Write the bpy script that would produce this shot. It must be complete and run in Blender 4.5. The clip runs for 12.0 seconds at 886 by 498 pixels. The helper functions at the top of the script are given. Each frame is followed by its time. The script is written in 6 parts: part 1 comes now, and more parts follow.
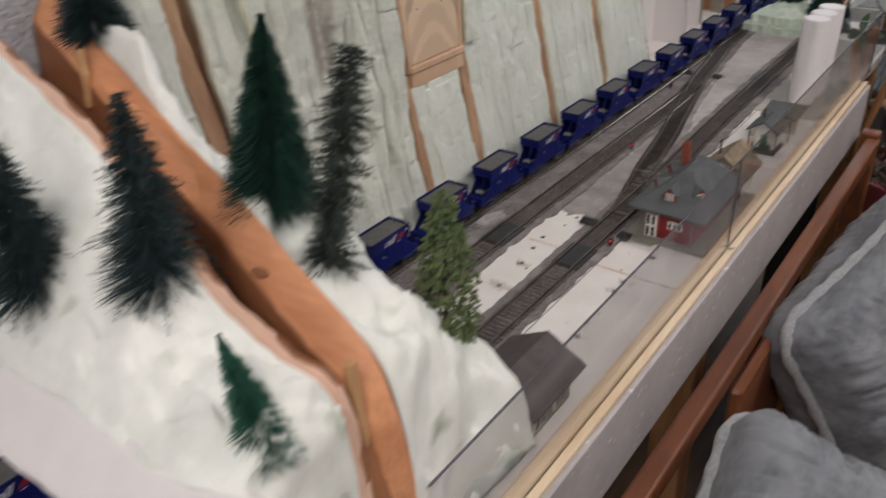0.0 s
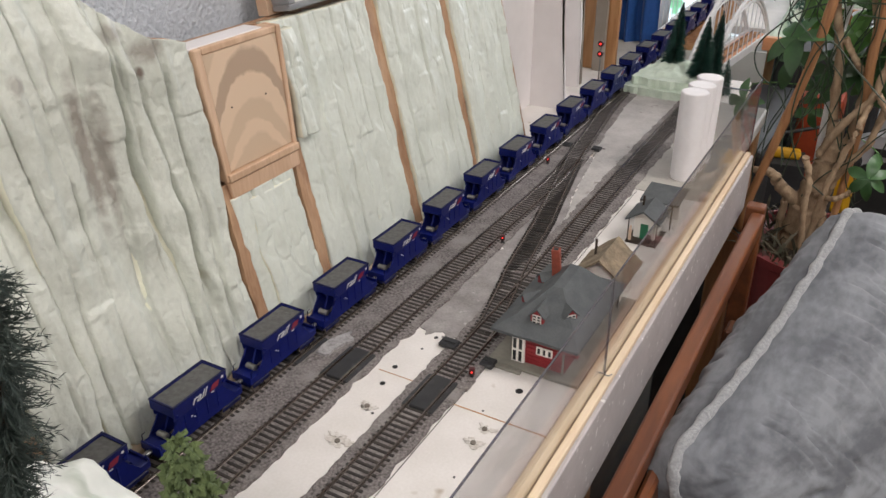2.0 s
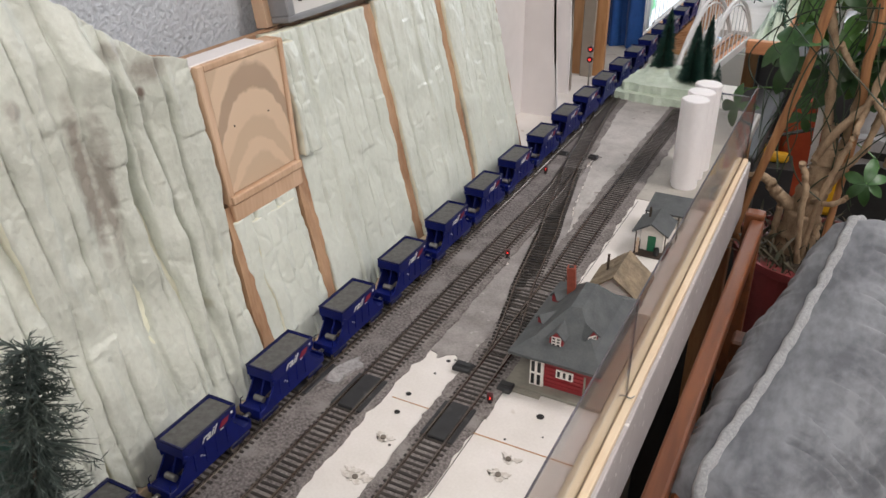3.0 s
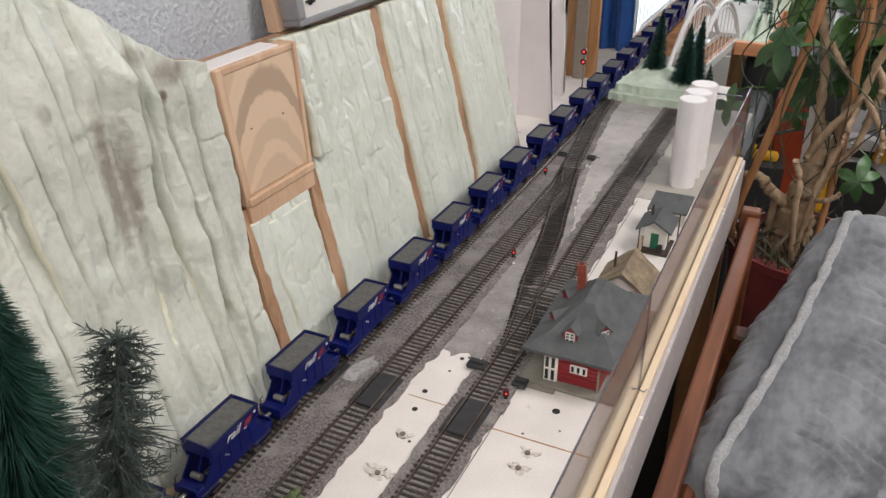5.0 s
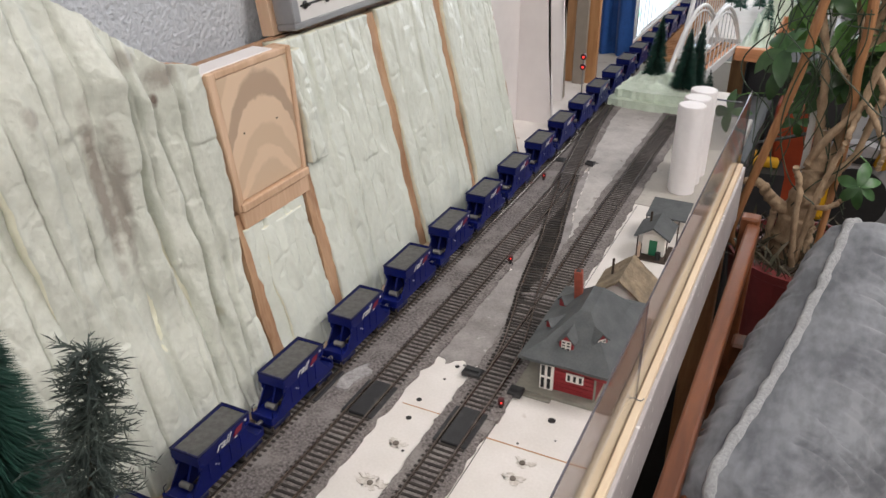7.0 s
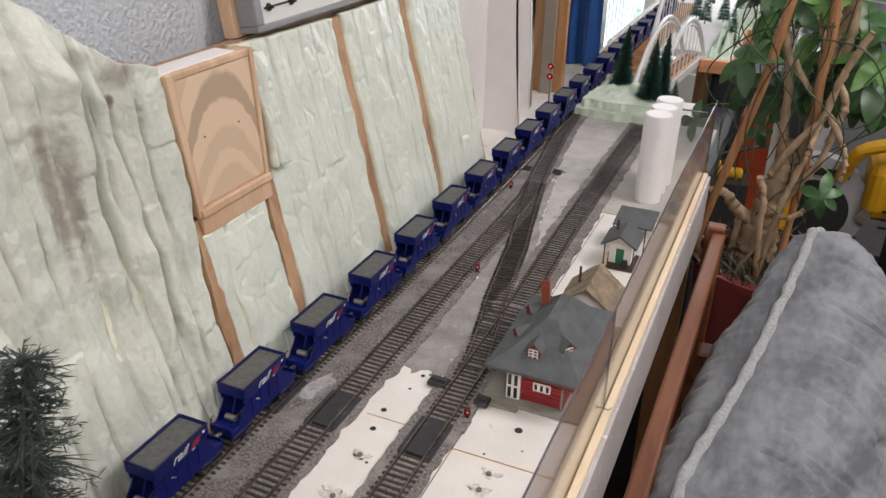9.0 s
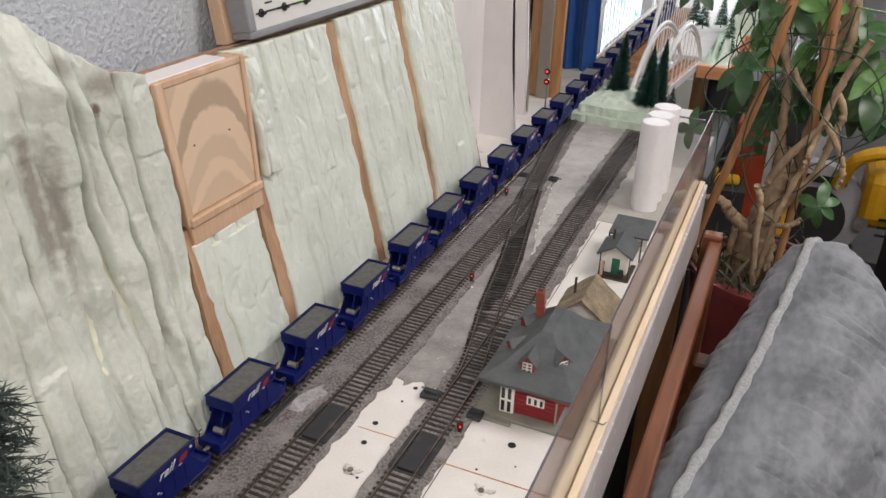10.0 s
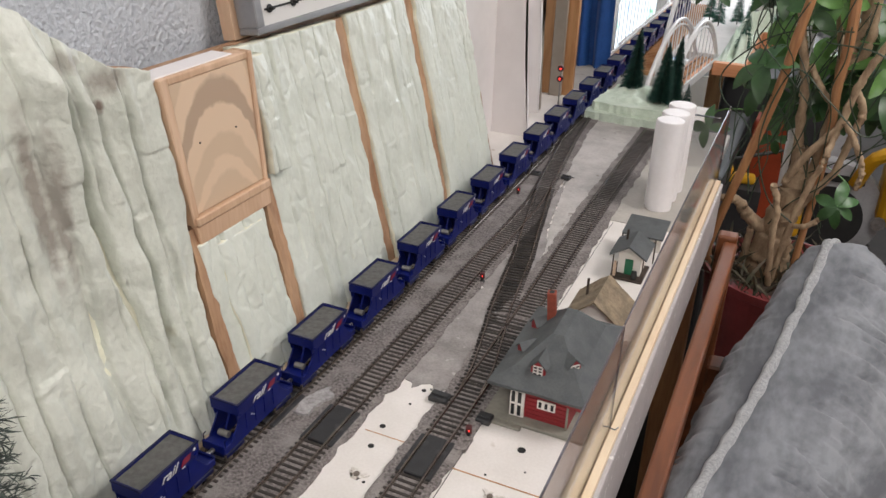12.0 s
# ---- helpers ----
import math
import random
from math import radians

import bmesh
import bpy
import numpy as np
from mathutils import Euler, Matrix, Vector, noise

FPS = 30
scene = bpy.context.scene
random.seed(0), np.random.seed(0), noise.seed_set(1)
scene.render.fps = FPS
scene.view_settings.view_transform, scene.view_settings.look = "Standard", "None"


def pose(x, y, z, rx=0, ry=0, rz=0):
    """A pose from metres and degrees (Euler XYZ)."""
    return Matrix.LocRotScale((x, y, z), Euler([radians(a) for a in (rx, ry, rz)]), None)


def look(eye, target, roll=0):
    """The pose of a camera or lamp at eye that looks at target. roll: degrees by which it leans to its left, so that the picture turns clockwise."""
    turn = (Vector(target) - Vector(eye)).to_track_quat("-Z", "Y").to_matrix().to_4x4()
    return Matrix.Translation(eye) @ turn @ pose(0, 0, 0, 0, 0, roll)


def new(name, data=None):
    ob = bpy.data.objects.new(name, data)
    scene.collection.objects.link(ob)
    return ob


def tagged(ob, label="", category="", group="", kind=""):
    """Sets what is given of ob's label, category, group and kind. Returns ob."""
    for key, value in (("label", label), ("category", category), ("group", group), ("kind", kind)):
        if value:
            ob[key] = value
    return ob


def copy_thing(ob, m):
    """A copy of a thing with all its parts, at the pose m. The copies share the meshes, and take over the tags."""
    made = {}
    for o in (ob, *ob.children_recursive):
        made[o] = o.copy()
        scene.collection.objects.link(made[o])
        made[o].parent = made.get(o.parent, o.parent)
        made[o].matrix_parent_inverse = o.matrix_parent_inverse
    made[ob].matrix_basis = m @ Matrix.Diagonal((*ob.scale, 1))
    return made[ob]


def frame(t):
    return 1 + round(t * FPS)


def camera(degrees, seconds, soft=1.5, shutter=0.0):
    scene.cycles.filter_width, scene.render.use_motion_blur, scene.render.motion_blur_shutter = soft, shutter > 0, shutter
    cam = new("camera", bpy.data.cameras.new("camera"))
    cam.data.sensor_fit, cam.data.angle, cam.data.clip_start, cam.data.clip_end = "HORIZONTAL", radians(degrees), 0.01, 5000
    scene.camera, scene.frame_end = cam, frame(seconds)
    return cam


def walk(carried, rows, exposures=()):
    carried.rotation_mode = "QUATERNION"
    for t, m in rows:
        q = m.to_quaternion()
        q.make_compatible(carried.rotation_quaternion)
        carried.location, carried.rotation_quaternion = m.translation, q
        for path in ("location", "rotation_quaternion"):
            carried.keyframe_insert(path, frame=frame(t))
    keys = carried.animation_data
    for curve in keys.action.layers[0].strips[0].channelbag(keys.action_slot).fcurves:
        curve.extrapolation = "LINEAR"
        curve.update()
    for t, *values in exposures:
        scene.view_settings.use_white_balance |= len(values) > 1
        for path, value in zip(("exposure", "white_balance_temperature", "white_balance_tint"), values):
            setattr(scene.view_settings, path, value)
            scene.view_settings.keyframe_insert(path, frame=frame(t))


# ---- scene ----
cam = camera(57.3, 12.0, shutter=0.5)
PATH = [
    (0, (0.386, -0.026, 0.401), (-0.65, 1.359, -0.604), -1.9),
    (0.5, (0.379, 0.043, 0.412), (-0.562, 1.519, -0.556), -1.1),
    (1, (0.365, 0.095, 0.419), (-0.52, 1.618, -0.529), -0.3),
    (1.5, (0.357, 0.124, 0.416), (-0.512, 1.656, -0.531), -0.2),
    (2, (0.357, 0.131, 0.418), (-0.512, 1.662, -0.531), -0.3),
    (2.5, (0.349, 0.138, 0.413), (-0.497, 1.679, -0.54), -0.5),
    (3, (0.31, 0.142, 0.419), (-0.494, 1.71, -0.527), -0.2),
    (5, (0.292, 0.121, 0.419), (-0.477, 1.713, -0.516), -0.4),
    (5.5, (0.292, 0.123, 0.418), (-0.486, 1.708, -0.52), -0.3),
    (6, (0.293, 0.125, 0.417), (-0.489, 1.708, -0.523), -0.4),
    (6.5, (0.293, 0.127, 0.416), (-0.487, 1.712, -0.522), -0.3),
    (7, (0.293, 0.13, 0.417), (-0.48, 1.725, -0.508), -0.2),
    (9, (0.291, 0.138, 0.41), (-0.415, 1.777, -0.492), 1.1),
    (9.5, (0.291, 0.147, 0.413), (-0.406, 1.792, -0.486), 1.4),
    (10, (0.288, 0.15, 0.413), (-0.41, 1.794, -0.487), 1.6),
    (10.5, (0.287, 0.153, 0.412), (-0.418, 1.793, -0.488), 1.5),
    (11, (0.288, 0.157, 0.411), (-0.425, 1.793, -0.493), 1.6),
    (11.5, (0.287, 0.159, 0.41), (-0.433, 1.792, -0.494), 1.5),
    (12, (0.285, 0.162, 0.41), (-0.439, 1.791, -0.498), 1.5),
]
walk(cam, [(t, look(eye, target, roll)) for t, eye, target, roll in PATH],
     [(0.0, -0.36, 6500, 14), (0.6, -0.15, 6500, 17), (1.1, 0.04, 6500, 14), (1.6, 0.09, 6500, 12), (12.0, 0.15, 6500, 12)])

# ---------------------------------------------------------------- light
world = bpy.data.worlds.new("room_world")
scene.world = world
world.use_nodes = True
wn = world.node_tree
sky = wn.nodes.new("ShaderNodeTexSky")
sky.sky_type, sky.sun_disc = "NISHITA", False
sky.sun_elevation, sky.sun_rotation = radians(38), radians(20)
wn.nodes["Background"].inputs[1].default_value = 0.15
wn.links.new(sky.outputs[0], wn.nodes["Background"].inputs[0])


def area_lamp(name, m, sx, sy, watts, colour):
    lamp = bpy.data.lights.new(name, "AREA")
    lamp.shape, lamp.size, lamp.size_y, lamp.energy, lamp.color = "RECTANGLE", sx, sy, watts, colour
    ob = new(name, lamp)
    ob.matrix_world = m
    return ob


CEIL = 1.45
# ceiling lamps are assumed and unseen; the second brightens the hill's front slope
area_lamp("ceiling_lamp_light", look((1.3, 1.10, CEIL - 0.07), (1.3, 1.10, 0)), 1.1, 0.5, 17, (1.0, 0.965, 0.935))
area_lamp("ceiling_lamp_light", look((0.75, -0.75, CEIL - 0.07), (0.75, -0.75, 0)), 1.1, 0.5, 20, (1.0, 0.965, 0.935))
area_lamp("window_light", look((0.62, 3.38, 0.55), (0.4, 1.0, 0.0)), 1.2, 1.2, 27, (0.86, 0.93, 1.0))

# ---------------------------------------------------------------- materials


def nodes_of(name):
    m = bpy.data.materials.new(name)
    m.use_nodes = True
    nt = m.node_tree
    return m, nt, nt.nodes["Principled BSDF"]


def mat(name, c1, c2=None, rough=0.6, scale=40.0, bump=0.15, metal=0.0, fine=6.0, stretch=(1, 1, 1), detail=4.0, spread=(0.35, 0.68), dist=0.001,
        per_object=0.0, emit=None, emit_strength=0.0, sheen=0.0, speck=None, spec=0.5):
    """Two-tone noise at two scales, with relief; scale counts per metre."""
    m, nt, b = nodes_of(name)
    n, l = nt.nodes, nt.links
    c2 = c2 or tuple(0.8 * c for c in c1)
    co = n.new("ShaderNodeTexCoord")
    mp = n.new("ShaderNodeMapping")
    mp.inputs["Scale"].default_value = stretch
    l.new(co.outputs["Object"], mp.inputs[0])
    big = n.new("ShaderNodeTexNoise")
    big.inputs["Scale"].default_value, big.inputs["Detail"].default_value = scale, detail
    small = n.new("ShaderNodeTexNoise")
    small.inputs["Scale"].default_value, small.inputs["Detail"].default_value = scale * fine, 3
    l.new(mp.outputs[0], big.inputs[0])
    l.new(mp.outputs[0], small.inputs[0])
    mixv = n.new("ShaderNodeMath")
    mixv.operation = "MULTIPLY_ADD"
    l.new(small.outputs[0], mixv.inputs[0])
    mixv.inputs[1].default_value = 0.35
    sub = n.new("ShaderNodeMath")
    sub.operation = "MULTIPLY_ADD"
    l.new(big.outputs[0], sub.inputs[0])
    sub.inputs[1].default_value, sub.inputs[2].default_value = 0.8, -0.07
    l.new(sub.outputs[0], mixv.inputs[2])
    ramp = n.new("ShaderNodeValToRGB")
    ramp.color_ramp.elements[0].position, ramp.color_ramp.elements[1].position = spread
    ramp.color_ramp.elements[0].color, ramp.color_ramp.elements[1].color = (*c2, 1), (*c1, 1)
    l.new(mixv.outputs[0], ramp.inputs[0])
    out = ramp.outputs[0]
    if speck:
        # speck: colour, scale, from, to
        s = n.new("ShaderNodeTexNoise")
        s.inputs["Scale"].default_value, s.inputs["Detail"].default_value = speck[1], 2
        l.new(co.outputs["Object"], s.inputs[0])
        r2 = n.new("ShaderNodeMapRange")
        r2.inputs[1].default_value, r2.inputs[2].default_value = speck[2], speck[3]
        l.new(s.outputs[0], r2.inputs[0])
        mx = n.new("ShaderNodeMix")
        mx.data_type = "RGBA"
        l.new(r2.outputs[0], mx.inputs[0])
        l.new(out, mx.inputs[6])
        mx.inputs[7].default_value = (*speck[0], 1)
        out = mx.outputs[2]
    if per_object:
        info = n.new("ShaderNodeObjectInfo")
        mr = n.new("ShaderNodeMapRange")
        mr.inputs[3].default_value, mr.inputs[4].default_value = 1 - per_object, 1 + per_object
        l.new(info.outputs["Random"], mr.inputs[0])
        hsv = n.new("ShaderNodeHueSaturation")
        l.new(mr.outputs[0], hsv.inputs["Value"])
        l.new(out, hsv.inputs["Color"])
        out = hsv.outputs[0]
    l.new(out, b.inputs["Base Color"])
    b.inputs["Roughness"].default_value, b.inputs["Metallic"].default_value = rough, metal
    b.inputs["Specular IOR Level"].default_value = spec
    if sheen:
        b.inputs["Sheen Weight"].default_value, b.inputs["Sheen Roughness"].default_value = sheen, 0.4
    if bump:
        bp = n.new("ShaderNodeBump")
        bp.inputs["Strength"].default_value, bp.inputs["Distance"].default_value = bump, dist
        l.new(mixv.outputs[0], bp.inputs["Height"])
        l.new(bp.outputs[0], b.inputs["Normal"])
    if emit:
        b.inputs["Emission Color"].default_value, b.inputs["Emission Strength"].default_value = (*emit, 1), emit_strength
    return m


def wood(name, c1, c2, axis="Y", rings=60.0, rough=0.55, distort=3.0, scale=1.0, per_object=0.0):
    """Bands of grain along one axis, with pores."""
    m, nt, b = nodes_of(name)
    n, l = nt.nodes, nt.links
    co = n.new("ShaderNodeTexCoord")
    mp = n.new("ShaderNodeMapping")
    mp.inputs["Scale"].default_value = {"X": (0.12, 1, 1), "Y": (1, 0.12, 1), "Z": (1, 1, 0.12)}[axis]
    l.new(co.outputs["Object"], mp.inputs[0])
    nz = n.new("ShaderNodeTexNoise")
    nz.inputs["Scale"].default_value, nz.inputs["Detail"].default_value, nz.inputs["Distortion"].default_value = rings * scale, 5, distort * 0.3
    l.new(mp.outputs[0], nz.inputs[0])
    pores = n.new("ShaderNodeTexNoise")
    pores.inputs["Scale"].default_value, pores.inputs["Detail"].default_value = rings * 9, 2
    l.new(mp.outputs[0], pores.inputs[0])
    add = n.new("ShaderNodeMath")
    add.operation = "MULTIPLY_ADD"
    l.new(pores.outputs[0], add.inputs[0])
    add.inputs[1].default_value = 0.3
    l.new(nz.outputs[0], add.inputs[2])
    ramp = n.new("ShaderNodeValToRGB")
    ramp.color_ramp.elements[0].position, ramp.color_ramp.elements[1].position = 0.5, 0.8
    ramp.color_ramp.elements[0].color, ramp.color_ramp.elements[1].color = (*c2, 1), (*c1, 1)
    l.new(add.outputs[0], ramp.inputs[0])
    out = ramp.outputs[0]
    if per_object:
        info = n.new("ShaderNodeObjectInfo")
        mr = n.new("ShaderNodeMapRange")
        mr.inputs[3].default_value, mr.inputs[4].default_value = 1 - per_object, 1 + per_object
        l.new(info.outputs["Random"], mr.inputs[0])
        hsv = n.new("ShaderNodeHueSaturation")
        l.new(mr.outputs[0], hsv.inputs["Value"])
        l.new(out, hsv.inputs["Color"])
        out = hsv.outputs[0]
    l.new(out, b.inputs["Base Color"])
    b.inputs["Roughness"].default_value = rough
    bp = n.new("ShaderNodeBump")
    bp.inputs["Strength"].default_value, bp.inputs["Distance"].default_value = 0.25, 0.0005
    l.new(add.outputs[0], bp.inputs["Height"])
    l.new(bp.outputs[0], b.inputs["Normal"])
    return m


def plywood_face(name):
    """Rotary-cut veneer with nested arches of darker grain."""
    m, nt, b = nodes_of(name)
    n, l = nt.nodes, nt.links
    co = n.new("ShaderNodeTexCoord")
    sp = n.new("ShaderNodeSeparateXYZ")
    l.new(co.outputs["Object"], sp.inputs[0])
    nz = n.new("ShaderNodeTexNoise")
    nz.inputs["Scale"].default_value, nz.inputs["Detail"].default_value = 55, 3
    l.new(co.outputs["Object"], nz.inputs[0])

    def math_node(op, a, c, d=None):
        k = n.new("ShaderNodeMath")
        k.operation = op
        for i, v in enumerate((a, c, d)):
            if v is None:
                continue
            if isinstance(v, (int, float)):
                k.inputs[i].default_value = v
            else:
                l.new(v, k.inputs[i])
        return k.outputs[0]
    y2 = math_node("MULTIPLY", sp.outputs[1], sp.outputs[1])
    f = math_node("MULTIPLY_ADD", y2, 24.0, sp.outputs[2])
    f = math_node("MULTIPLY_ADD", nz.outputs[0], 0.016, f)
    mr = n.new("ShaderNodeMapRange")
    mr.inputs[1].default_value, mr.inputs[2].default_value = -0.040, 0.098
    l.new(f, mr.inputs[0])
    ramp = n.new("ShaderNodeValToRGB")
    stops = [(0.0, 1), (0.13, 1), (0.20, 1), (0.225, 0), (0.29, 0), (0.31, 1), (0.42, 1), (0.45, 0), (0.60, 0), (0.62, 2), (0.73, 2), (0.76, 0), (0.93, 0), (0.96, 1), (1.0, 1)]
    tones = ((0.72, 0.54, 0.385, 1), (0.62, 0.46, 0.32, 1), (0.46, 0.335, 0.24, 1))
    e = ramp.color_ramp.elements
    e[0].position, e[0].color = stops[0][0], tones[stops[0][1]]
    e[1].position, e[1].color = stops[-1][0], tones[stops[-1][1]]
    for p, t in stops[1:-1]:
        k = e.new(p)
        k.color = tones[t]
    l.new(mr.outputs[0], ramp.inputs[0])
    l.new(ramp.outputs[0], b.inputs["Base Color"])
    b.inputs["Roughness"].default_value = 0.5
    return m


def glassy(name, tint, alpha, rough=0.05):
    m, nt, b = nodes_of(name)
    n, l = nt.nodes, nt.links
    tr = n.new("ShaderNodeBsdfTransparent")
    tr.inputs[0].default_value = (*tint, 1)
    gl = n.new("ShaderNodeBsdfGlossy")
    gl.inputs["Roughness"].default_value = rough
    lw = n.new("ShaderNodeLayerWeight")
    lw.inputs[0].default_value = 0.5
    pw = n.new("ShaderNodeMath")
    pw.operation = "POWER"
    pw.inputs[1].default_value = 4.0
    l.new(lw.outputs["Facing"], pw.inputs[0])
    fr = n.new("ShaderNodeMapRange")
    fr.inputs[3].default_value, fr.inputs[4].default_value = 0.03, 0.75
    l.new(pw.outputs[0], fr.inputs[0])
    mx = n.new("ShaderNodeMixShader")
    l.new(fr.outputs[0], mx.inputs[0])
    l.new(tr.outputs[0], mx.inputs[1])
    l.new(gl.outputs[0], mx.inputs[2])
    df = n.new("ShaderNodeBsdfDiffuse")
    df.inputs[0].default_value = (0.44, 0.40, 0.38, 1)
    m2 = n.new("ShaderNodeMixShader")
    m2.inputs[0].default_value = alpha
    l.new(mx.outputs[0], m2.inputs[1])
    l.new(df.outputs[0], m2.inputs[2])
    l.new(m2.outputs[0], n["Material Output"].inputs[0])
    return m


FOAM = mat("painted_foam", (0.68, 0.71, 0.645), (0.59, 0.62, 0.555), 0.38, 24, 0.65, fine=9, dist=0.0022, speck=((0.46, 0.43, 0.33), 34, 0.72, 0.84))
FOAM_ROCK = mat("painted_foam_rock", (0.68, 0.70, 0.63), (0.56, 0.58, 0.515), 0.40, 26, 0.9, fine=8, dist=0.0030, speck=((0.42, 0.40, 0.31), 30, 0.72, 0.84))


def add_stains(m, spots, colour):
    """Old brown washes on the rock: centre, half size and weight of each."""
    nt = m.node_tree
    n, l = nt.nodes, nt.links
    b = n["Principled BSDF"]
    co = n.new("ShaderNodeTexCoord")
    nz = n.new("ShaderNodeTexNoise")
    nz.inputs["Scale"].default_value, nz.inputs["Detail"].default_value = 120, 5
    l.new(co.outputs["Object"], nz.inputs[0])
    for (y, z), (hy, hz), amount in spots:
        mp = n.new("ShaderNodeMapping")
        mp.vector_type = "TEXTURE"
        mp.inputs["Location"].default_value, mp.inputs["Scale"].default_value = (-0.115, y, z), (0.1, hy, hz)
        l.new(co.outputs["Object"], mp.inputs[0])
        gr = n.new("ShaderNodeTexGradient")
        gr.gradient_type = "SPHERICAL"
        l.new(mp.outputs[0], gr.inputs[0])
        mu = n.new("ShaderNodeMath")
        mu.operation = "MULTIPLY"
        l.new(gr.outputs[1], mu.inputs[0])
        l.new(nz.outputs[0], mu.inputs[1])
        mr = n.new("ShaderNodeMapRange")
        mr.inputs[1].default_value, mr.inputs[2].default_value, mr.inputs[4].default_value = 0.08, 0.32, amount
        l.new(mu.outputs[0], mr.inputs[0])
        mx = n.new("ShaderNodeMix")
        mx.data_type = "RGBA"
        l.new(mr.outputs[0], mx.inputs[0])
        l.new(b.inputs["Base Color"].links[0].from_socket, mx.inputs[6])
        mx.inputs[7].default_value = (*colour, 1)
        l.new(mx.outputs[2], b.inputs["Base Color"])


add_stains(FOAM_ROCK, [((0.4530, 0.216), (0.0085, 0.085), 0.7), ((0.4640, 0.208), (0.0085, 0.080), 0.65), ((0.416, 0.275), (0.007, 0.010), 0.5), ((0.5110, 0.2580), (0.0050, 0.007), 1.0),
                       ((0.520, 0.272), (0.022, 0.012), 0.6), ((0.495, 0.289), (0.014, 0.010), 0.5), ((0.447, 0.20), (0.004, 0.02), 0.35)], (0.20, 0.155, 0.13))
FOAM_EDGE = mat("cut_foam_edge", (0.80, 0.79, 0.64), (0.70, 0.69, 0.55), 0.7, 90, 0.4)
STUD = wood("bare_stud_wood", (0.50, 0.315, 0.19), (0.31, 0.17, 0.095), "Z", 40)
TRIM = wood("pale_pine", (0.76, 0.62, 0.44), (0.64, 0.47, 0.30), "Y", 45)
FRAMEWOOD = wood("frame_pine", (0.70, 0.49, 0.34), (0.56, 0.36, 0.23), "Z", 40)
PLY = plywood_face("plywood_veneer")
PLYWALL = wood("pine_board", (0.58, 0.32, 0.15), (0.40, 0.19, 0.075), "Z", 30, scale=1.4)
BALLAST = mat("grey_ballast", (0.31, 0.275, 0.265), (0.085, 0.074, 0.070), 0.95, 420, 1.0, fine=2.6, detail=3, dist=0.0022, speck=((0.30, 0.275, 0.26), 38, 0.50, 0.72))
FILLER = mat("dried_filler", (0.48, 0.46, 0.46), (0.26, 0.245, 0.24), 0.6, 260, 0.9, fine=3, dist=0.002)
CONCRETE = mat("grey_painted_ground", (0.37, 0.34, 0.33), (0.21, 0.192, 0.186), 0.9, 34, 0.8, fine=14, dist=0.0015, speck=((0.44, 0.41, 0.39), 120, 0.66, 0.74))
WHITEBOARD = mat("white_board", (0.79, 0.75, 0.72), (0.68, 0.64, 0.60), 0.7, 18, 0.15, fine=25, speck=((0.45, 0.38, 0.31), 38, 0.68, 0.76))
GREYBOARD = mat("pale_grey_board", (0.46, 0.43, 0.39), (0.37, 0.345, 0.31), 0.8, 16, 0.2, fine=18, speck=((0.24, 0.22, 0.20), 30, 0.68, 0.8))
FARGROUND = mat("stained_far_board", (0.50, 0.47, 0.45), (0.37, 0.345, 0.33), 0.7, 30, 0.4, fine=9, detail=6, spread=(0.34, 0.62), speck=((0.24, 0.21, 0.19), 42, 0.67, 0.71))
RAIL = mat("rail_metal", (0.25, 0.215, 0.195), (0.13, 0.105, 0.092), 0.26, 60, 0.1, metal=0.8)
TIE = mat("sleeper_plastic", (0.045, 0.036, 0.031), (0.022, 0.018, 0.016), 0.75, 300, 0.3, per_object=0.35)
PAD = mat("black_rubber", (0.032, 0.032, 0.034), (0.020, 0.020, 0.022), 0.6, 70, 0.3, fine=10, speck=((0.09, 0.088, 0.085), 60, 0.6, 0.8))
BLUE = mat("blue_plastic", (0.003, 0.009, 0.125), (0.002, 0.006, 0.085), 0.40, 60, 0.05, spec=0.25)
BLUEDARK = mat("dark_blue_plastic", (0.003, 0.006, 0.055), (0.003, 0.005, 0.04), 0.5, 60, 0.05, spec=0.25)
LOAD = mat("grey_load", (0.125, 0.123, 0.117), (0.085, 0.083, 0.079), 0.85, 260, 0.25)
STEEL = mat("coupler_steel", (0.35, 0.34, 0.33), (0.2, 0.19, 0.18), 0.4, 100, 0.1, metal=0.7)
LETTER = mat("white_lettering", (0.72, 0.72, 0.75), (0.6, 0.6, 0.64), 0.5, 60, 0)
REDMARK = mat("red_marking", (0.25, 0.015, 0.04), (0.18, 0.01, 0.03), 0.5, 60, 0)
REDWALL = mat("red_clapboard", (0.30, 0.022, 0.028), (0.21, 0.014, 0.018), 0.6, 80, 0.2, stretch=(1, 1, 6))
ROOF = mat("slate_grey_roof", (0.105, 0.112, 0.115), (0.07, 0.076, 0.08), 0.75, 70, 0.3, fine=8)
WHITE = mat("white_trim", (0.80, 0.77, 0.72), (0.70, 0.66, 0.61), 0.5, 60, 0.05)
GLASSDARK = mat("dark_pane", (0.03, 0.03, 0.032), (0.02, 0.02, 0.022), 0.15, 60, 0)
PLINTH = mat("olive_grey_plinth", (0.27, 0.255, 0.215), (0.20, 0.19, 0.16), 0.85, 60, 0.2)
TAUPEROOF = mat("brown_grey_roof", (0.10, 0.082, 0.080), (0.065, 0.052, 0.052), 0.8, 70, 0.3)
BRICK = mat("red_chimney_brick", (0.33, 0.075, 0.045), (0.22, 0.05, 0.03), 0.8, 200, 0.4)
THATCH = mat("brown_rough_roof", (0.31, 0.24, 0.16), (0.15, 0.115, 0.08), 0.95, 90, 0.8, fine=5)
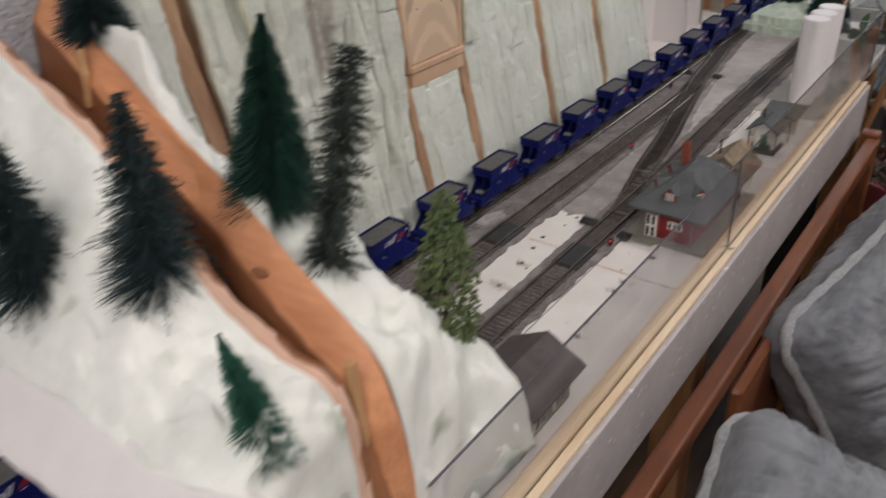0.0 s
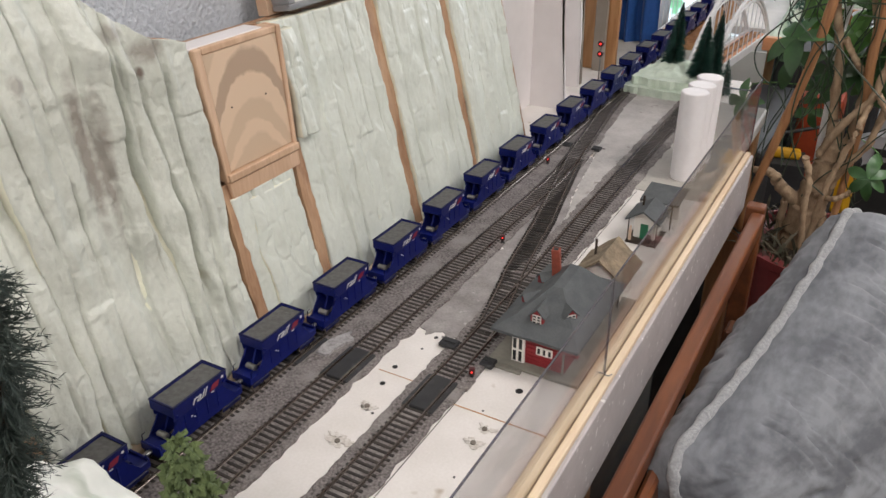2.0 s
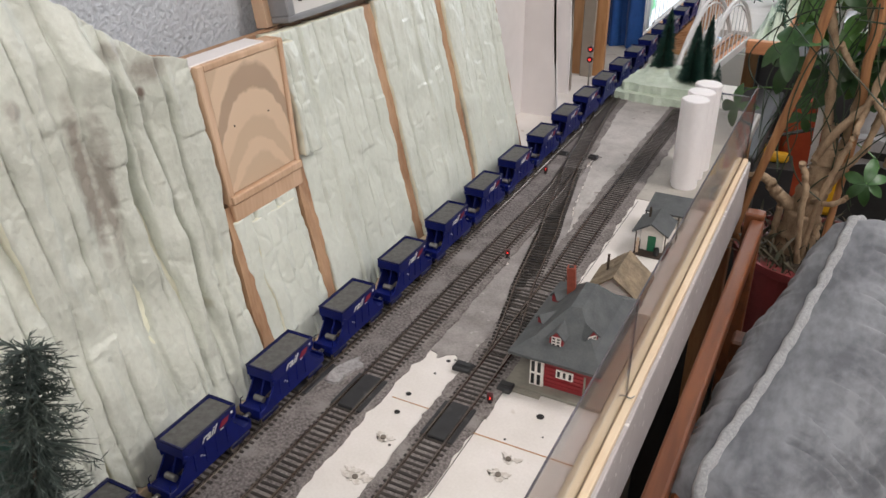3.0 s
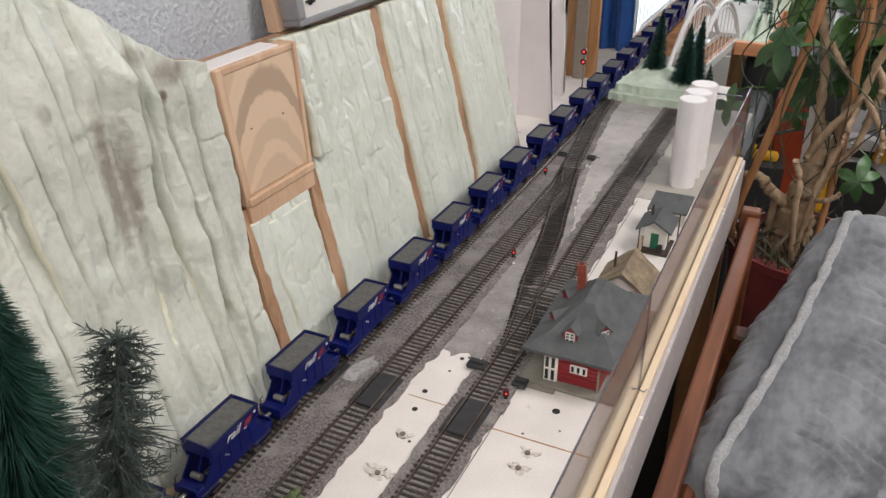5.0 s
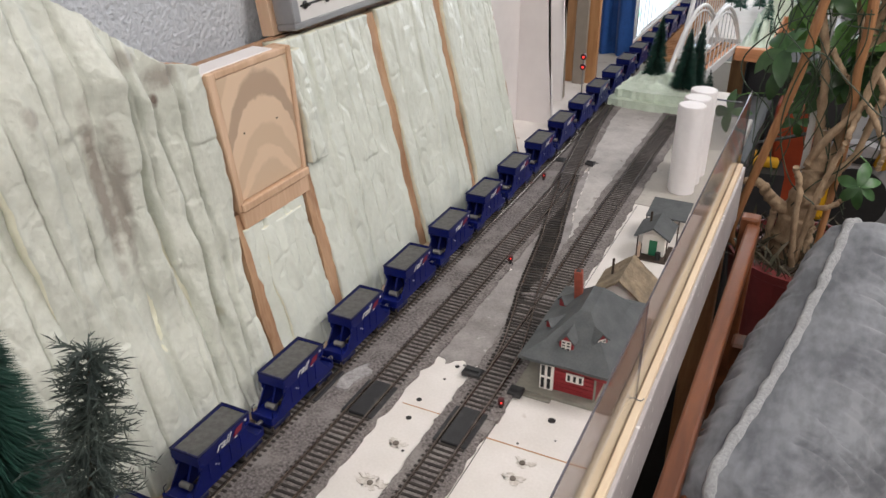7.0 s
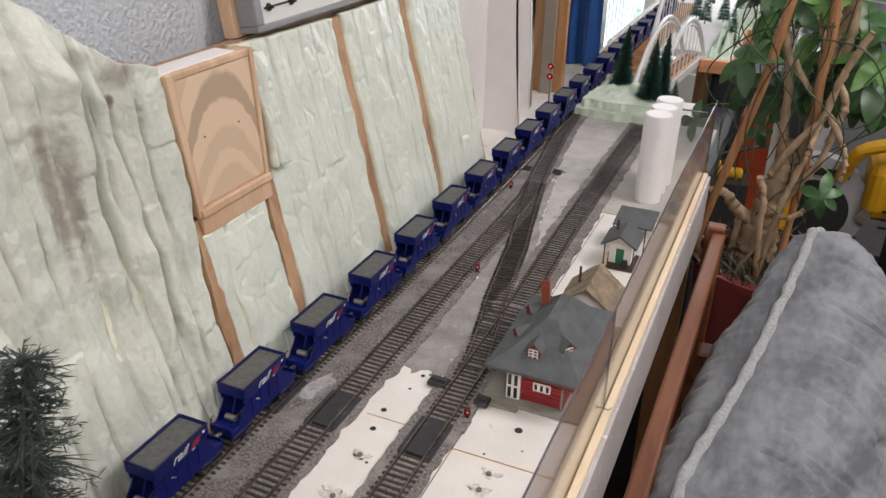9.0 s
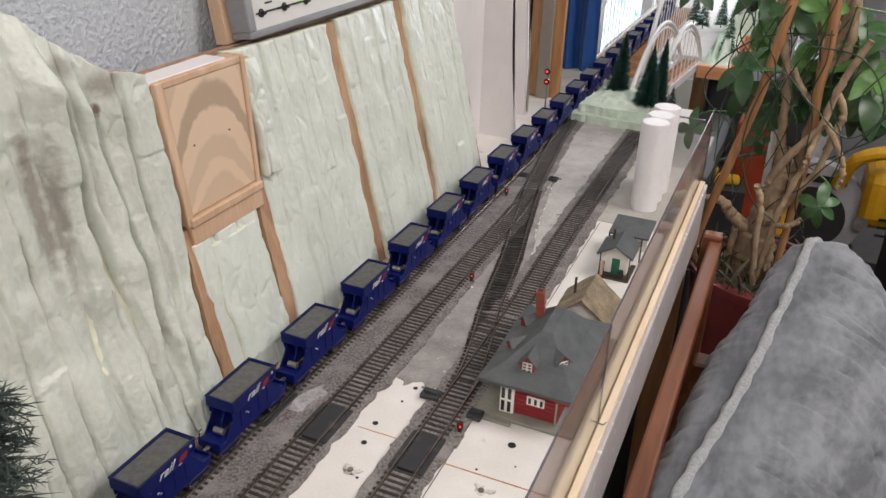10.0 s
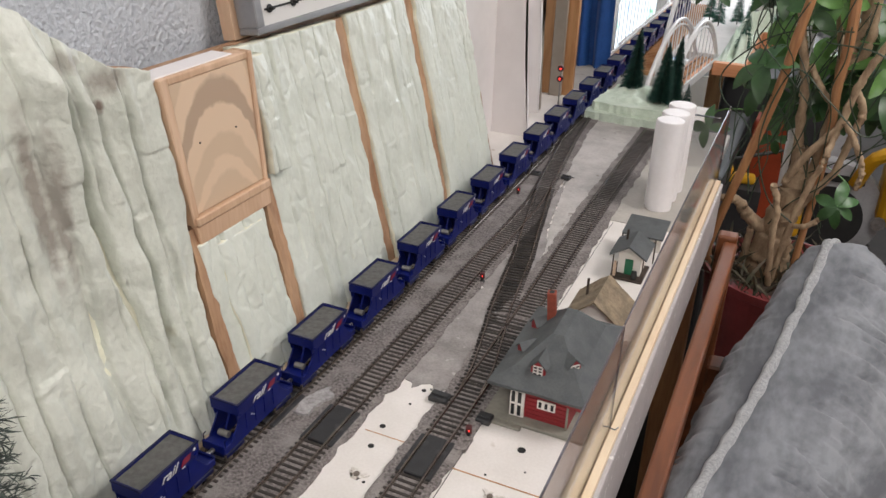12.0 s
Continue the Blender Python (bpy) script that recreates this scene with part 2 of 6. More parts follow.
GREENDOOR = mat("green_door", (0.012, 0.16, 0.075), (0.008, 0.11, 0.05), 0.5, 60, 0.1)
FIGURE = mat("cream_figure", (0.68, 0.50, 0.36), (0.55, 0.4, 0.3), 0.6, 60, 0.1)
SILO = mat("white_tube", (0.86, 0.83, 0.84), (0.80, 0.77, 0.78), 0.45, 30, 0.04)
FASCIA = mat("grey_fascia", (0.52, 0.485, 0.485), (0.42, 0.39, 0.39), 0.45, 12, 0.12, fine=8, speck=((0.75, 0.73, 0.71), 130, 0.66, 0.70))
ACRYLIC = glassy("clear_acrylic", (0.97, 0.965, 0.965), 0.032)
ACRYLIC_EDGE = glassy("acrylic_edge", (0.30, 0.31, 0.42), 0.2, 0.12)
CHAIRWOOD = wood("orange_stained_wood", (0.21, 0.072, 0.027), (0.115, 0.037, 0.015), "Y", 25, 0.35)
VELVET = mat("grey_velvet", (0.225, 0.235, 0.255), (0.110, 0.116, 0.129), 0.85, 24, 0.35, fine=5, sheen=0.15, dist=0.004, detail=6, spread=(0.38, 0.62), stretch=(1, 0.5, 1.4))
PIPING = mat("knit_piping", (0.40, 0.405, 0.415), (0.27, 0.275, 0.28), 0.9, 320, 0.9, sheen=0.4, dist=0.002)
LITTER = mat("dry_dark_leaves", (0.10, 0.075, 0.045), (0.035, 0.045, 0.025), 0.6, 60, 0.2)
POT = mat("maroon_pot", (0.32, 0.06, 0.06), (0.22, 0.042, 0.045), 0.5, 20, 0.1)
SOIL = mat("dark_soil", (0.07, 0.05, 0.035), (0.03, 0.02, 0.015), 0.95, 120, 0.8)
BARK = mat("tan_bark", (0.46, 0.335, 0.215), (0.25, 0.165, 0.10), 0.8, 90, 0.8, stretch=(1, 1, 0.4))
CANE = wood("orange_cane", (0.44, 0.22, 0.095), (0.29, 0.13, 0.055), "Z", 40)
VINE = mat("dark_vine", (0.035, 0.06, 0.03), (0.02, 0.035, 0.02), 0.5, 60, 0.1)
LEAF = mat("green_leaf", (0.058, 0.14, 0.043), (0.025, 0.07, 0.022), 0.38, 25, 0.2, per_object=0.4)
LEAFLIGHT = mat("bright_leaf", (0.14, 0.29, 0.065), (0.075, 0.18, 0.045), 0.35, 25, 0.2, per_object=0.3)
FIR = mat("bottle_brush_green", (0.022, 0.085, 0.062), (0.012, 0.045, 0.034), 0.6, 80, 0)
FIRTEAL = mat("teal_bristle", (0.04, 0.16, 0.11), (0.02, 0.09, 0.06), 0.6, 80, 0)
FIRGREY = mat("frosted_green_bristle", (0.065, 0.085, 0.072), (0.025, 0.038, 0.034), 0.6, 80, 0)
FIRDARK = mat("blue_green_bristle", (0.028, 0.055, 0.058), (0.014, 0.03, 0.034), 0.6, 80, 0)
CONIFER = mat("olive_foliage", (0.12, 0.16, 0.055), (0.05, 0.075, 0.025), 0.8, 120, 0.3)
TRUNK = mat("dark_twig", (0.06, 0.04, 0.03), (0.04, 0.028, 0.02), 0.8, 100, 0.2)
SNOWY = mat("mint_foam", (0.75, 0.84, 0.72), (0.58, 0.68, 0.55), 0.7, 60, 1.0, fine=7, dist=0.003)
HILL = mat("pale_plaster_hill", (0.88, 0.885, 0.83), (0.78, 0.80, 0.735), 0.7, 16, 0.6, fine=8, dist=0.002, speck=((0.32, 0.38, 0.26), 26, 0.63, 0.78))
ORANGE = wood("bare_orange_board", (0.78, 0.37, 0.19), (0.58, 0.25, 0.115), "X", 30, 0.55)
LIPWOOD = wood("pale_lip_wood", (0.74, 0.49, 0.37), (0.62, 0.38, 0.27), "X", 22, 0.6)
# darker brown: shade of the hollow put into its wood, also the knot's own tone
SHADEKNOT = wood("hollow_shade_and_knot_brown", (0.34, 0.145, 0.066), (0.22, 0.085, 0.038), "X", 16, 0.5)
STICK = wood("split_stick", (0.60, 0.36, 0.18), (0.46, 0.25, 0.11), "Z", 60)
STUCCO = mat("pale_blue_stucco", (0.61, 0.64, 0.69), (0.50, 0.53, 0.58), 0.8, 230, 0.9, fine=2.2, detail=1.0, dist=0.0032, spread=(0.34, 0.66), speck=((0.16, 0.16, 0.17), 26, 0.80, 0.82))
WALLPAINT = mat("off_white_wall", (0.72, 0.70, 0.66), (0.66, 0.64, 0.6), 0.9, 12, 0.1)
FLOORMAT = wood("brown_floor_boards", (0.20, 0.12, 0.07), (0.11, 0.065, 0.04), "Y", 12)
WHITEFLAT = mat("white_flat_panel", (0.83, 0.79, 0.78), (0.76, 0.72, 0.71), 0.7, 8, 0.06)
GREYFLAT = mat("taupe_panel", (0.36, 0.31, 0.26), (0.30, 0.255, 0.21), 0.8, 12, 0.1)
CURTAIN = mat("blue_cloth", (0.010, 0.075, 0.28), (0.006, 0.05, 0.20), 0.75, 30, 0.2, sheen=0.2)
WHITEMETAL = mat("white_steel_tube", (0.80, 0.80, 0.80), (0.70, 0.70, 0.70), 0.35, 60, 0.05)
ALU = mat("grey_aluminium", (0.36, 0.36, 0.37), (0.30, 0.30, 0.31), 0.4, 30, 0.05, metal=0.5)
PANELWHITE = mat("diagram_white", (0.70, 0.68, 0.66), (0.66, 0.64, 0.62), 0.4, 10, 0)
BLACK = mat("black_ink", (0.02, 0.02, 0.02), (0.012, 0.012, 0.012), 0.6, 60, 0.1)
LEDGREEN = mat("green_led", (0.1, 0.5, 0.05), None, 0.3, 60, 0, emit=(0.35, 1.0, 0.1), emit_strength=4)
LEDRED = mat("red_led", (0.5, 0.02, 0.02), None, 0.3, 60, 0, emit=(1.0, 0.04, 0.03), emit_strength=2.2)
LAMPHOOD = mat("dark_red_hood", (0.09, 0.012, 0.014), (0.05, 0.008, 0.01), 0.4, 60, 0)
YELLOW = mat("yellow_plastic", (0.62, 0.33, 0.012), (0.52, 0.27, 0.01), 0.45, 30, 0.1)
TOOLGREY = mat("cast_grey", (0.40, 0.40, 0.41), (0.31, 0.31, 0.32), 0.5, 30, 0.1)
ORANGERED = mat("orange_red_plastic", (0.36, 0.058, 0.02), (0.28, 0.042, 0.015), 0.45, 30, 0.1)
GREYCAB = mat("grey_enamel", (0.20, 0.205, 0.215), (0.15, 0.155, 0.165), 0.5, 12, 0.1)
DARKSTUFF = mat("dark_cabinet", (0.03, 0.03, 0.032), (0.02, 0.02, 0.022), 0.6, 20, 0.1)
WINDOWGLOW, _nt, _b = nodes_of("bright_daylight")
_co, _nz, _rp = _nt.nodes.new("ShaderNodeTexCoord"), _nt.nodes.new("ShaderNodeTexNoise"), _nt.nodes.new("ShaderNodeValToRGB")
_nz.inputs["Scale"].default_value, _nz.inputs["Detail"].default_value = 5.0, 3
_nt.links.new(_co.outputs["Object"], _nz.inputs[0])
_nt.links.new(_nz.outputs[0], _rp.inputs[0])
_rp.color_ramp.elements[0].position, _rp.color_ramp.elements[0].color = 0.36, (0.04, 0.22, 0.08, 1)
_rp.color_ramp.elements[1].position, _rp.color_ramp.elements[1].color = 0.62, (0.10, 0.38, 0.95, 1)
for _p, _c in ((0.43, (0.10, 0.42, 0.20, 1)), (0.46, (0.80, 0.92, 1.0, 1)), (0.56, (0.80, 0.92, 1.0, 1))):
    _rp.color_ramp.elements.new(_p).color = _c
_nt.links.new(_rp.outputs[0], _b.inputs["Emission Color"])
_b.inputs["Emission Strength"].default_value = 1.5
_b.inputs["Base Color"].default_value = (0.3, 0.3, 0.3, 1)
LAMPGLOW = mat("lamp_diffuser", (0.8, 0.8, 0.8), None, 0.5, 5, 0, emit=(1.0, 0.95, 0.88), emit_strength=3.0)

# ---------------------------------------------------------------- mesh helpers


def part(name, bm, material, parent=None, label="", smooth=False, m=None):
    me = bpy.data.meshes.new(name)
    bm.normal_update()
    bm.to_mesh(me)
    bm.free()
    for mm in material if isinstance(material, (list, tuple)) else (material,):
        me.materials.append(mm)
    if smooth:
        for p in me.polygons:
            p.use_smooth = True
    ob = new(name, me)
    if parent is not None:
        ob.parent = parent
    if m is not None:
        ob.matrix_basis = m
    if label:
        ob["label"] = label
    return ob


def share(name, mesh, parent, m):
    ob = new(name, mesh)
    ob.parent = parent
    ob.matrix_basis = m
    return ob


def thing(name, label, category, m=None, group="", kind=""):
    ob = new(name)
    ob.empty_display_size = 0.02
    if m is not None:
        ob.matrix_basis = m
    return tagged(ob, label, category, group, kind)


def box(x0, x1, y0, y1, z0, z1, bevel=0.0, bm=None, segs=1, mi=0):
    own = bmesh.new()
    bmesh.ops.create_cube(own, size=1)
    for v in own.verts:
        v.co = Vector((x0 + (v.co.x + 0.5) * (x1 - x0), y0 + (v.co.y + 0.5) * (y1 - y0), z0 + (v.co.z + 0.5) * (z1 - z0)))
    if bevel:
        bmesh.ops.bevel(own, geom=own.edges[:], offset=bevel, segments=segs, affect="EDGES", profile=0.5)
    for f in own.faces:
        f.material_index = mi
    return own if bm is None else merge(bm, own)


def merge(bm, other, m=None):
    if m is not None:
        bmesh.ops.transform(other, matrix=m, verts=other.verts)
    me = bpy.data.meshes.new("tmp")
    other.to_mesh(me)
    other.free()
    bm.from_mesh(me)
    bpy.data.meshes.remove(me)
    return bm


def tube(points, radii, sides=10, bm=None, closed=False, caps=True):
    """A round bar along points; radii one number or one a point."""
    bm = bm or bmesh.new()
    pts = [Vector(p) for p in points]
    n = len(pts)
    rr = [radii] * n if isinstance(radii, (int, float)) else list(radii)
    rings = []
    up = Vector((0.13, 0.27, 0.95)).normalized()
    for i, p in enumerate(pts):
        a, b = pts[(i - 1) % n if closed else max(i - 1, 0)], pts[(i + 1) % n if closed else min(i + 1, n - 1)]
        d = (b - a).normalized()
        s = d.cross(up)
        if s.length < 0.05:
            s = d.cross(Vector((1, 0, 0)))
        s.normalize()
        t = s.cross(d)
        rings.append([bm.verts.new(p + rr[i] * (math.cos(k * math.tau / sides) * s + math.sin(k * math.tau / sides) * t)) for k in range(sides)])
    for i in range(n if closed else n - 1):
        a, b = rings[i], rings[(i + 1) % n]
        for k in range(sides):
            bm.faces.new((a[k], a[(k + 1) % sides], b[(k + 1) % sides], b[k]))
    if caps and not closed:
        bm.faces.new(rings[0])
        bm.faces.new(list(reversed(rings[-1])))
    return bm


def lathe(profile, sides=24, bm=None, x=0.0, y=0.0):
    """profile: (radius, z) from bottom to top."""
    bm = bm or bmesh.new()
    rings = [[bm.verts.new((x + r * math.cos(k * math.tau / sides), y + r * math.sin(k * math.tau / sides), z)) for k in range(sides)] for r, z in profile]
    for a, b in zip(rings, rings[1:]):
        for k in range(sides):
            bm.faces.new((a[k], a[(k + 1) % sides], b[(k + 1) % sides], b[k]))
    bm.faces.new(list(reversed(rings[0])))
    bm.faces.new(rings[-1])
    return bm


def prism(poly, axis, a, b, bm=None, bevel=0.0):
    """A flat outline (u, v) drawn out from a to b along an axis: x keeps (y, z), y keeps (x, z), z keeps (x, y)."""
    own = bmesh.new()
    put = {"x": lambda u, v, w: (w, u, v), "y": lambda u, v, w: (u, w, v), "z": lambda u, v, w: (u, v, w)}[axis]
    lo = [own.verts.new(put(u, v, a)) for u, v in poly]
    hi = [own.verts.new(put(u, v, b)) for u, v in poly]
    own.faces.new(lo)
    own.faces.new(list(reversed(hi)))
    if len(poly) > 8:
        bmesh.ops.triangulate(own, faces=own.faces[:])
    for i in range(len(poly)):
        j = (i + 1) % len(poly)
        own.faces.new((lo[i], hi[i], hi[j], lo[j]))
    bmesh.ops.recalc_face_normals(own, faces=own.faces)
    if bevel:
        bmesh.ops.bevel(own, geom=own.edges[:], offset=bevel, segments=1, affect="EDGES", profile=0.5)
    return own if bm is None else merge(bm, own)


def sheet(fn, nu, nv, thick=None, bm=None):
    """A grid of fn(u, v), u and v from 0 to 1; thick: a vector that gives it a back and edges."""
    bm = bm or bmesh.new()
    g = [[bm.verts.new(fn(i / nu, j / nv)) for j in range(nv + 1)] for i in range(nu + 1)]
    for i in range(nu):
        for j in range(nv):
            bm.faces.new((g[i][j], g[i + 1][j], g[i + 1][j + 1], g[i][j + 1]))
    if thick is not None:
        edge = [g[i][0] for i in range(nu + 1)] + [g[nu][j] for j in range(1, nv + 1)] + [g[i][nv] for i in range(nu - 1, -1, -1)] + [g[0][j] for j in range(nv - 1, 0, -1)]
        back = [bm.verts.new(v.co + Vector(thick)) for v in edge]
        for i in range(len(edge)):
            j = (i + 1) % len(edge)
            f = bm.faces.new((edge[i], back[i], back[j], edge[j]))
            f.material_index = 1
        f = bm.faces.new(back)
        f.material_index = 1
    return bm


def fbm(x, y, z=0.0, octaves=4):
    return noise.fractal(Vector((x, y, z)), 0.9, 2.1, octaves)


def smooth_line(pts, n):
    """n points along a smooth curve through pts."""
    P = [Vector(p) for p in pts]
    P = [2 * P[0] - P[1]] + P + [2 * P[-1] - P[-2]]
    out = []
    segs = len(P) - 3
    for k in range(n):
        s = k / (n - 1) * segs
        i = min(int(s), segs - 1)
        t = s - i
        a, b, c, d = P[i:i + 4]
        out.append(0.5 * ((2 * b) + (c - a) * t + (2 * a - 5 * b + 4 * c - d) * t * t + (3 * b - a - 3 * c + d) * t ** 3))
    return out

# ---------------------------------------------------------------- room
ROOM_X0, ROOM_X1, ROOM_Y0, ROOM_Y1, FLOOR = -0.165, 3.0, -2.2, 3.5, -0.95
tagged(part("floor", box(ROOM_X0 - 0.7, ROOM_X1, ROOM_Y0, ROOM_Y1, FLOOR - 0.1, FLOOR), FLOORMAT), "worn brown wooden floor under the layout", "floor", kind="structure")
tagged(part("ceiling", box(ROOM_X0 - 0.7, ROOM_X1, ROOM_Y0, ROOM_Y1, CEIL, CEIL + 0.1), WALLPAINT), "plain off-white ceiling", "ceiling", kind="structure")
tagged(part("wall_west", box(ROOM_X0 - 0.1, ROOM_X0, ROOM_Y0, 2.2, FLOOR, CEIL), STUCCO), "pale blue-grey stucco wall with coarse plaster grain", "wall", kind="structure")
tagged(part("wall_west_alcove", box(ROOM_X0 - 0.8, ROOM_X0 - 0.7, 2.2, ROOM_Y1, FLOOR, CEIL), WALLPAINT), "off-white alcove wall beside the window", "wall", kind="structure")
tagged(part("wall_west_return", box(ROOM_X0 - 0.7, ROOM_X0 - 0.1, 2.1, 2.2, FLOOR, CEIL), WALLPAINT), "short off-white return wall", "wall", kind="structure")
tagged(part("wall_east", box(ROOM_X1, ROOM_X1 + 0.1, ROOM_Y0, ROOM_Y1, FLOOR, CEIL), WALLPAINT), "plain off-white side wall", "wall", kind="structure")
tagged(part("wall_south", box(ROOM_X0 - 0.1, ROOM_X1, ROOM_Y0 - 0.1, ROOM_Y0, FLOOR, CEIL), WALLPAINT), "plain off-white end wall", "wall", kind="structure")
WX0, WX1, WZ0, WZ1 = -0.62, 0.05, -0.42, 0.75
north = box(ROOM_X0 - 0.8, WX0, ROOM_Y1, ROOM_Y1 + 0.1, FLOOR, CEIL)
box(WX1, ROOM_X1, ROOM_Y1, ROOM_Y1 + 0.1, FLOOR, CEIL, bm=north)
box(WX0, WX1, ROOM_Y1, ROOM_Y1 + 0.1, FLOOR, WZ0, bm=north)
box(WX0, WX1, ROOM_Y1, ROOM_Y1 + 0.1, WZ1, CEIL, bm=north)
tagged(part("wall_north", north, WALLPAINT), "off-white end wall with a bright window", "wall", kind="structure")
win = thing("window_1", "white-framed window full of bright daylight", "window", kind="structure")
for a, b, c, d in ((WX0, WX1, WZ0, WZ0 + 0.04), (WX0, WX1, WZ1 - 0.04, WZ1), (WX0, WX0 + 0.04, WZ0, WZ1), (WX1 - 0.04, WX1, WZ0, WZ1), (-0.31, -0.27, WZ0, WZ1)):
    part("window_frame", box(a, b, ROOM_Y1 + 0.02, ROOM_Y1 + 0.07, c, d, 0.004), WHITEMETAL, win)
tagged(part("backdrop", box(WX0 - 0.4, WX1 + 0.4, ROOM_Y1 + 0.3, ROOM_Y1 + 0.31, WZ0 - 0.3, WZ1 + 0.3), WINDOWGLOW), "overcast bright sky outside the window", "sky", kind="structure")
# unseen fixtures added around the two assumed lamps
for x, y in ((1.3, 1.10), (0.75, -0.75)):
    fx = thing("ceiling_light", "assumed ceiling light, out of view, with a glowing diffuser", "light", pose(x, y, CEIL - 0.03), group="ceiling lights")
    part("frame", box(-0.6, 0.6, -0.28, 0.28, 0.0, 0.03, 0.004), WHITEMETAL, fx)
    part("diffuser", box(-0.57, 0.57, -0.26, 0.26, -0.012, 0.0, 0.003), LAMPGLOW, fx)

# ---------------------------------------------------------------- layout board
TABLE_Y0, TABLE_Y1 = -0.25, 1.60
table = thing("layout_table", "long white-painted model railway board on legs", "table")
part("board_top", prism([(-0.16, TABLE_Y0), (0.197, TABLE_Y0), (0.197, 1.465), (0.145, 1.465), (0.145, TABLE_Y1), (-0.16, TABLE_Y1)], "z", -0.018, 0.0, bevel=0.0015), WHITEBOARD, table, "scuffed white painted board")
part("side_panel", box(0.2066, 0.2136, TABLE_Y0, 1.26, -0.085, -0.0045, 0.001), FASCIA, table, "grey side board with pale scratches")
part("edge_board", box(0.1972, 0.2019, TABLE_Y0, 1.25, -0.03, 0.0010), TRIM, table, "pale pine edge board")
part("edge_strip", box(0.1915, 0.2019, TABLE_Y0, 1.25, 0.0012, 0.0040, 0.0008), TRIM, table, "pale pine edge strip")
part("edge_strip", box(0.2036, 0.2104, TABLE_Y0, 1.252, -0.004, 0.0022, 0.0008), TRIM, table, "pale pine edge strip")
for y in (-0.1, 0.7, 1.45):
    for x in (-0.13, 0.17):
        part("leg", box(x - 0.02, x + 0.02, y - 0.02, y + 0.02, FLOOR, -0.018, 0.002), PLYWALL, table)
for y0, y1 in ((0.2, 0.675), (0.678, 1.29)):
    guard = thing("acrylic_guard", "clear acrylic guard pane along the board edge", "guard")
    part("pane", box(0.2021, 0.2034, y0, y1, -0.02, 0.094), ACRYLIC, guard)
    part("pane_edge", box(0.2021, 0.2034, y0, y1, 0.0942, 0.0952), ACRYLIC_EDGE, guard, "dark polished acrylic edge")
    part("pane_edge", box(0.2018, 0.2036, y1 + 0.0002, y1 + 0.0012, 0.003, 0.094), ACRYLIC_EDGE, guard, "dark polished acrylic edge")
    for o in guard.children:
        o.visible_shadow = False
guard = thing("acrylic_guard", "clear acrylic end pane standing across the board", "guard")
part("pane", box(0.150, 0.1925, 1.29, 1.293, 0.0005, 0.075), ACRYLIC, guard)
part("pane_edge", box(0.150, 0.1925, 1.2895, 1.2935, 0.0752, 0.0764), ACRYLIC_EDGE, guard)
for i, y in enumerate((0.668,)):
    c = thing("wire_clip", "small bent wire clip pinned to the edge strip", "clip", pose(0.2035, y, 0.0035))
    part("wire", tube(smooth_line([(-0.006, -0.004, 0.0), (-0.003, 0.004, 0.0015), (0.004, 0.002, 0.0015), (0.006, 0.008, 0)], 8), 0.0006, 6), STEEL, c)


def ragged(outline, wob, step, seed):
    """A closed outline with wandering edges."""
    out = []
    for i, a in enumerate(outline):
        a, b = Vector(a), Vector(outline[(i + 1) % len(outline)])
        n = max(1, int((b - a).length / step))
        d = (b - a).normalized()
        nrm = Vector((-d.y, d.x))
        for k in range(n):
            p = a.lerp(b, k / n)
            w = fbm(p.x * 70 + seed, p.y * 70, seed, 4) * wob
            out.append(tuple(p + nrm * w))
    return out


def bed(name, outline, z0, z1, material, label, wob=0.004, step=0.004, seed=1.0):
    bm = prism(ragged([Vector(p) for p in outline], wob, step, seed), "z", z0, z1)
    return tagged(part(name, bm, material), label, "ground", kind="structure")


bed("ballast_bed", [(-0.061, -0.2), (0.030, -0.2), (0.027, 0.62), (0.031, 0.66), (0.028, 0.9), (0.03, 1.02), (0.018, 1.16), (-0.006, 1.36), (-0.012, 1.59), (-0.062, 1.59)],
    -0.004, 0.0027, BALLAST, "grey gravel ballast along the tracks", 0.003, seed=3)
bed("ballast_bed", [(0.071, -0.2), (0.109, -0.2), (0.1095, 0.9), (0.106, 1.1), (0.106, 1.44), (0.062, 1.44), (0.062, 1.1), (0.064, 0.9), (0.068, 0.66)], -0.004, 0.0026, BALLAST, "grey gravel ballast under the siding", 0.003, seed=9)
bed("grey_ground", [(0.0265, 0.668), (0.040, 0.655), (0.052, 0.665), (0.060, 0.655), (0.072, 0.672), (0.072, 0.9), (0.05, 0.99), (0.036, 1.07), (0.022, 1.16), (0.02, 1.0), (0.0265, 0.9)], -0.004, 0.0008, CONCRETE, "smooth grey painted ground between the tracks", 0.006, 0.003, seed=5)
far_ground = sheet(lambda u, v: Vector((float(np.interp(0.93 + 0.66 * v, [0.93, 1.0, 1.07, 1.16, 1.2, 1.36, 1.59], [0.0655, 0.0485, 0.0365, 0.0225, 0.001, -0.014, -0.012])) * (1 - u) + 0.067 * u + 0.002 * fbm(v * 48, u * 2, 7) * (1 - u),
                                             0.93 + 0.66 * v, 0.0011 + 0.0006 * fbm(u * 5, v * 36, 4))), 12, 100, (0, 0, -0.004))
bmesh.ops.recalc_face_normals(far_ground, faces=far_ground.faces)
tagged(part("grey_ground", far_ground, (FARGROUND, FARGROUND)), "stained grey-white board between far tracks", "ground", kind="structure")
bed("grey_ground", [(0.104, 1.06), (0.1925, 1.06), (0.1925, 1.46), (0.104, 1.46)], -0.004, 0.0009, GREYBOARD, "pale grey board under the white tubes", 0.0008, seed=8)
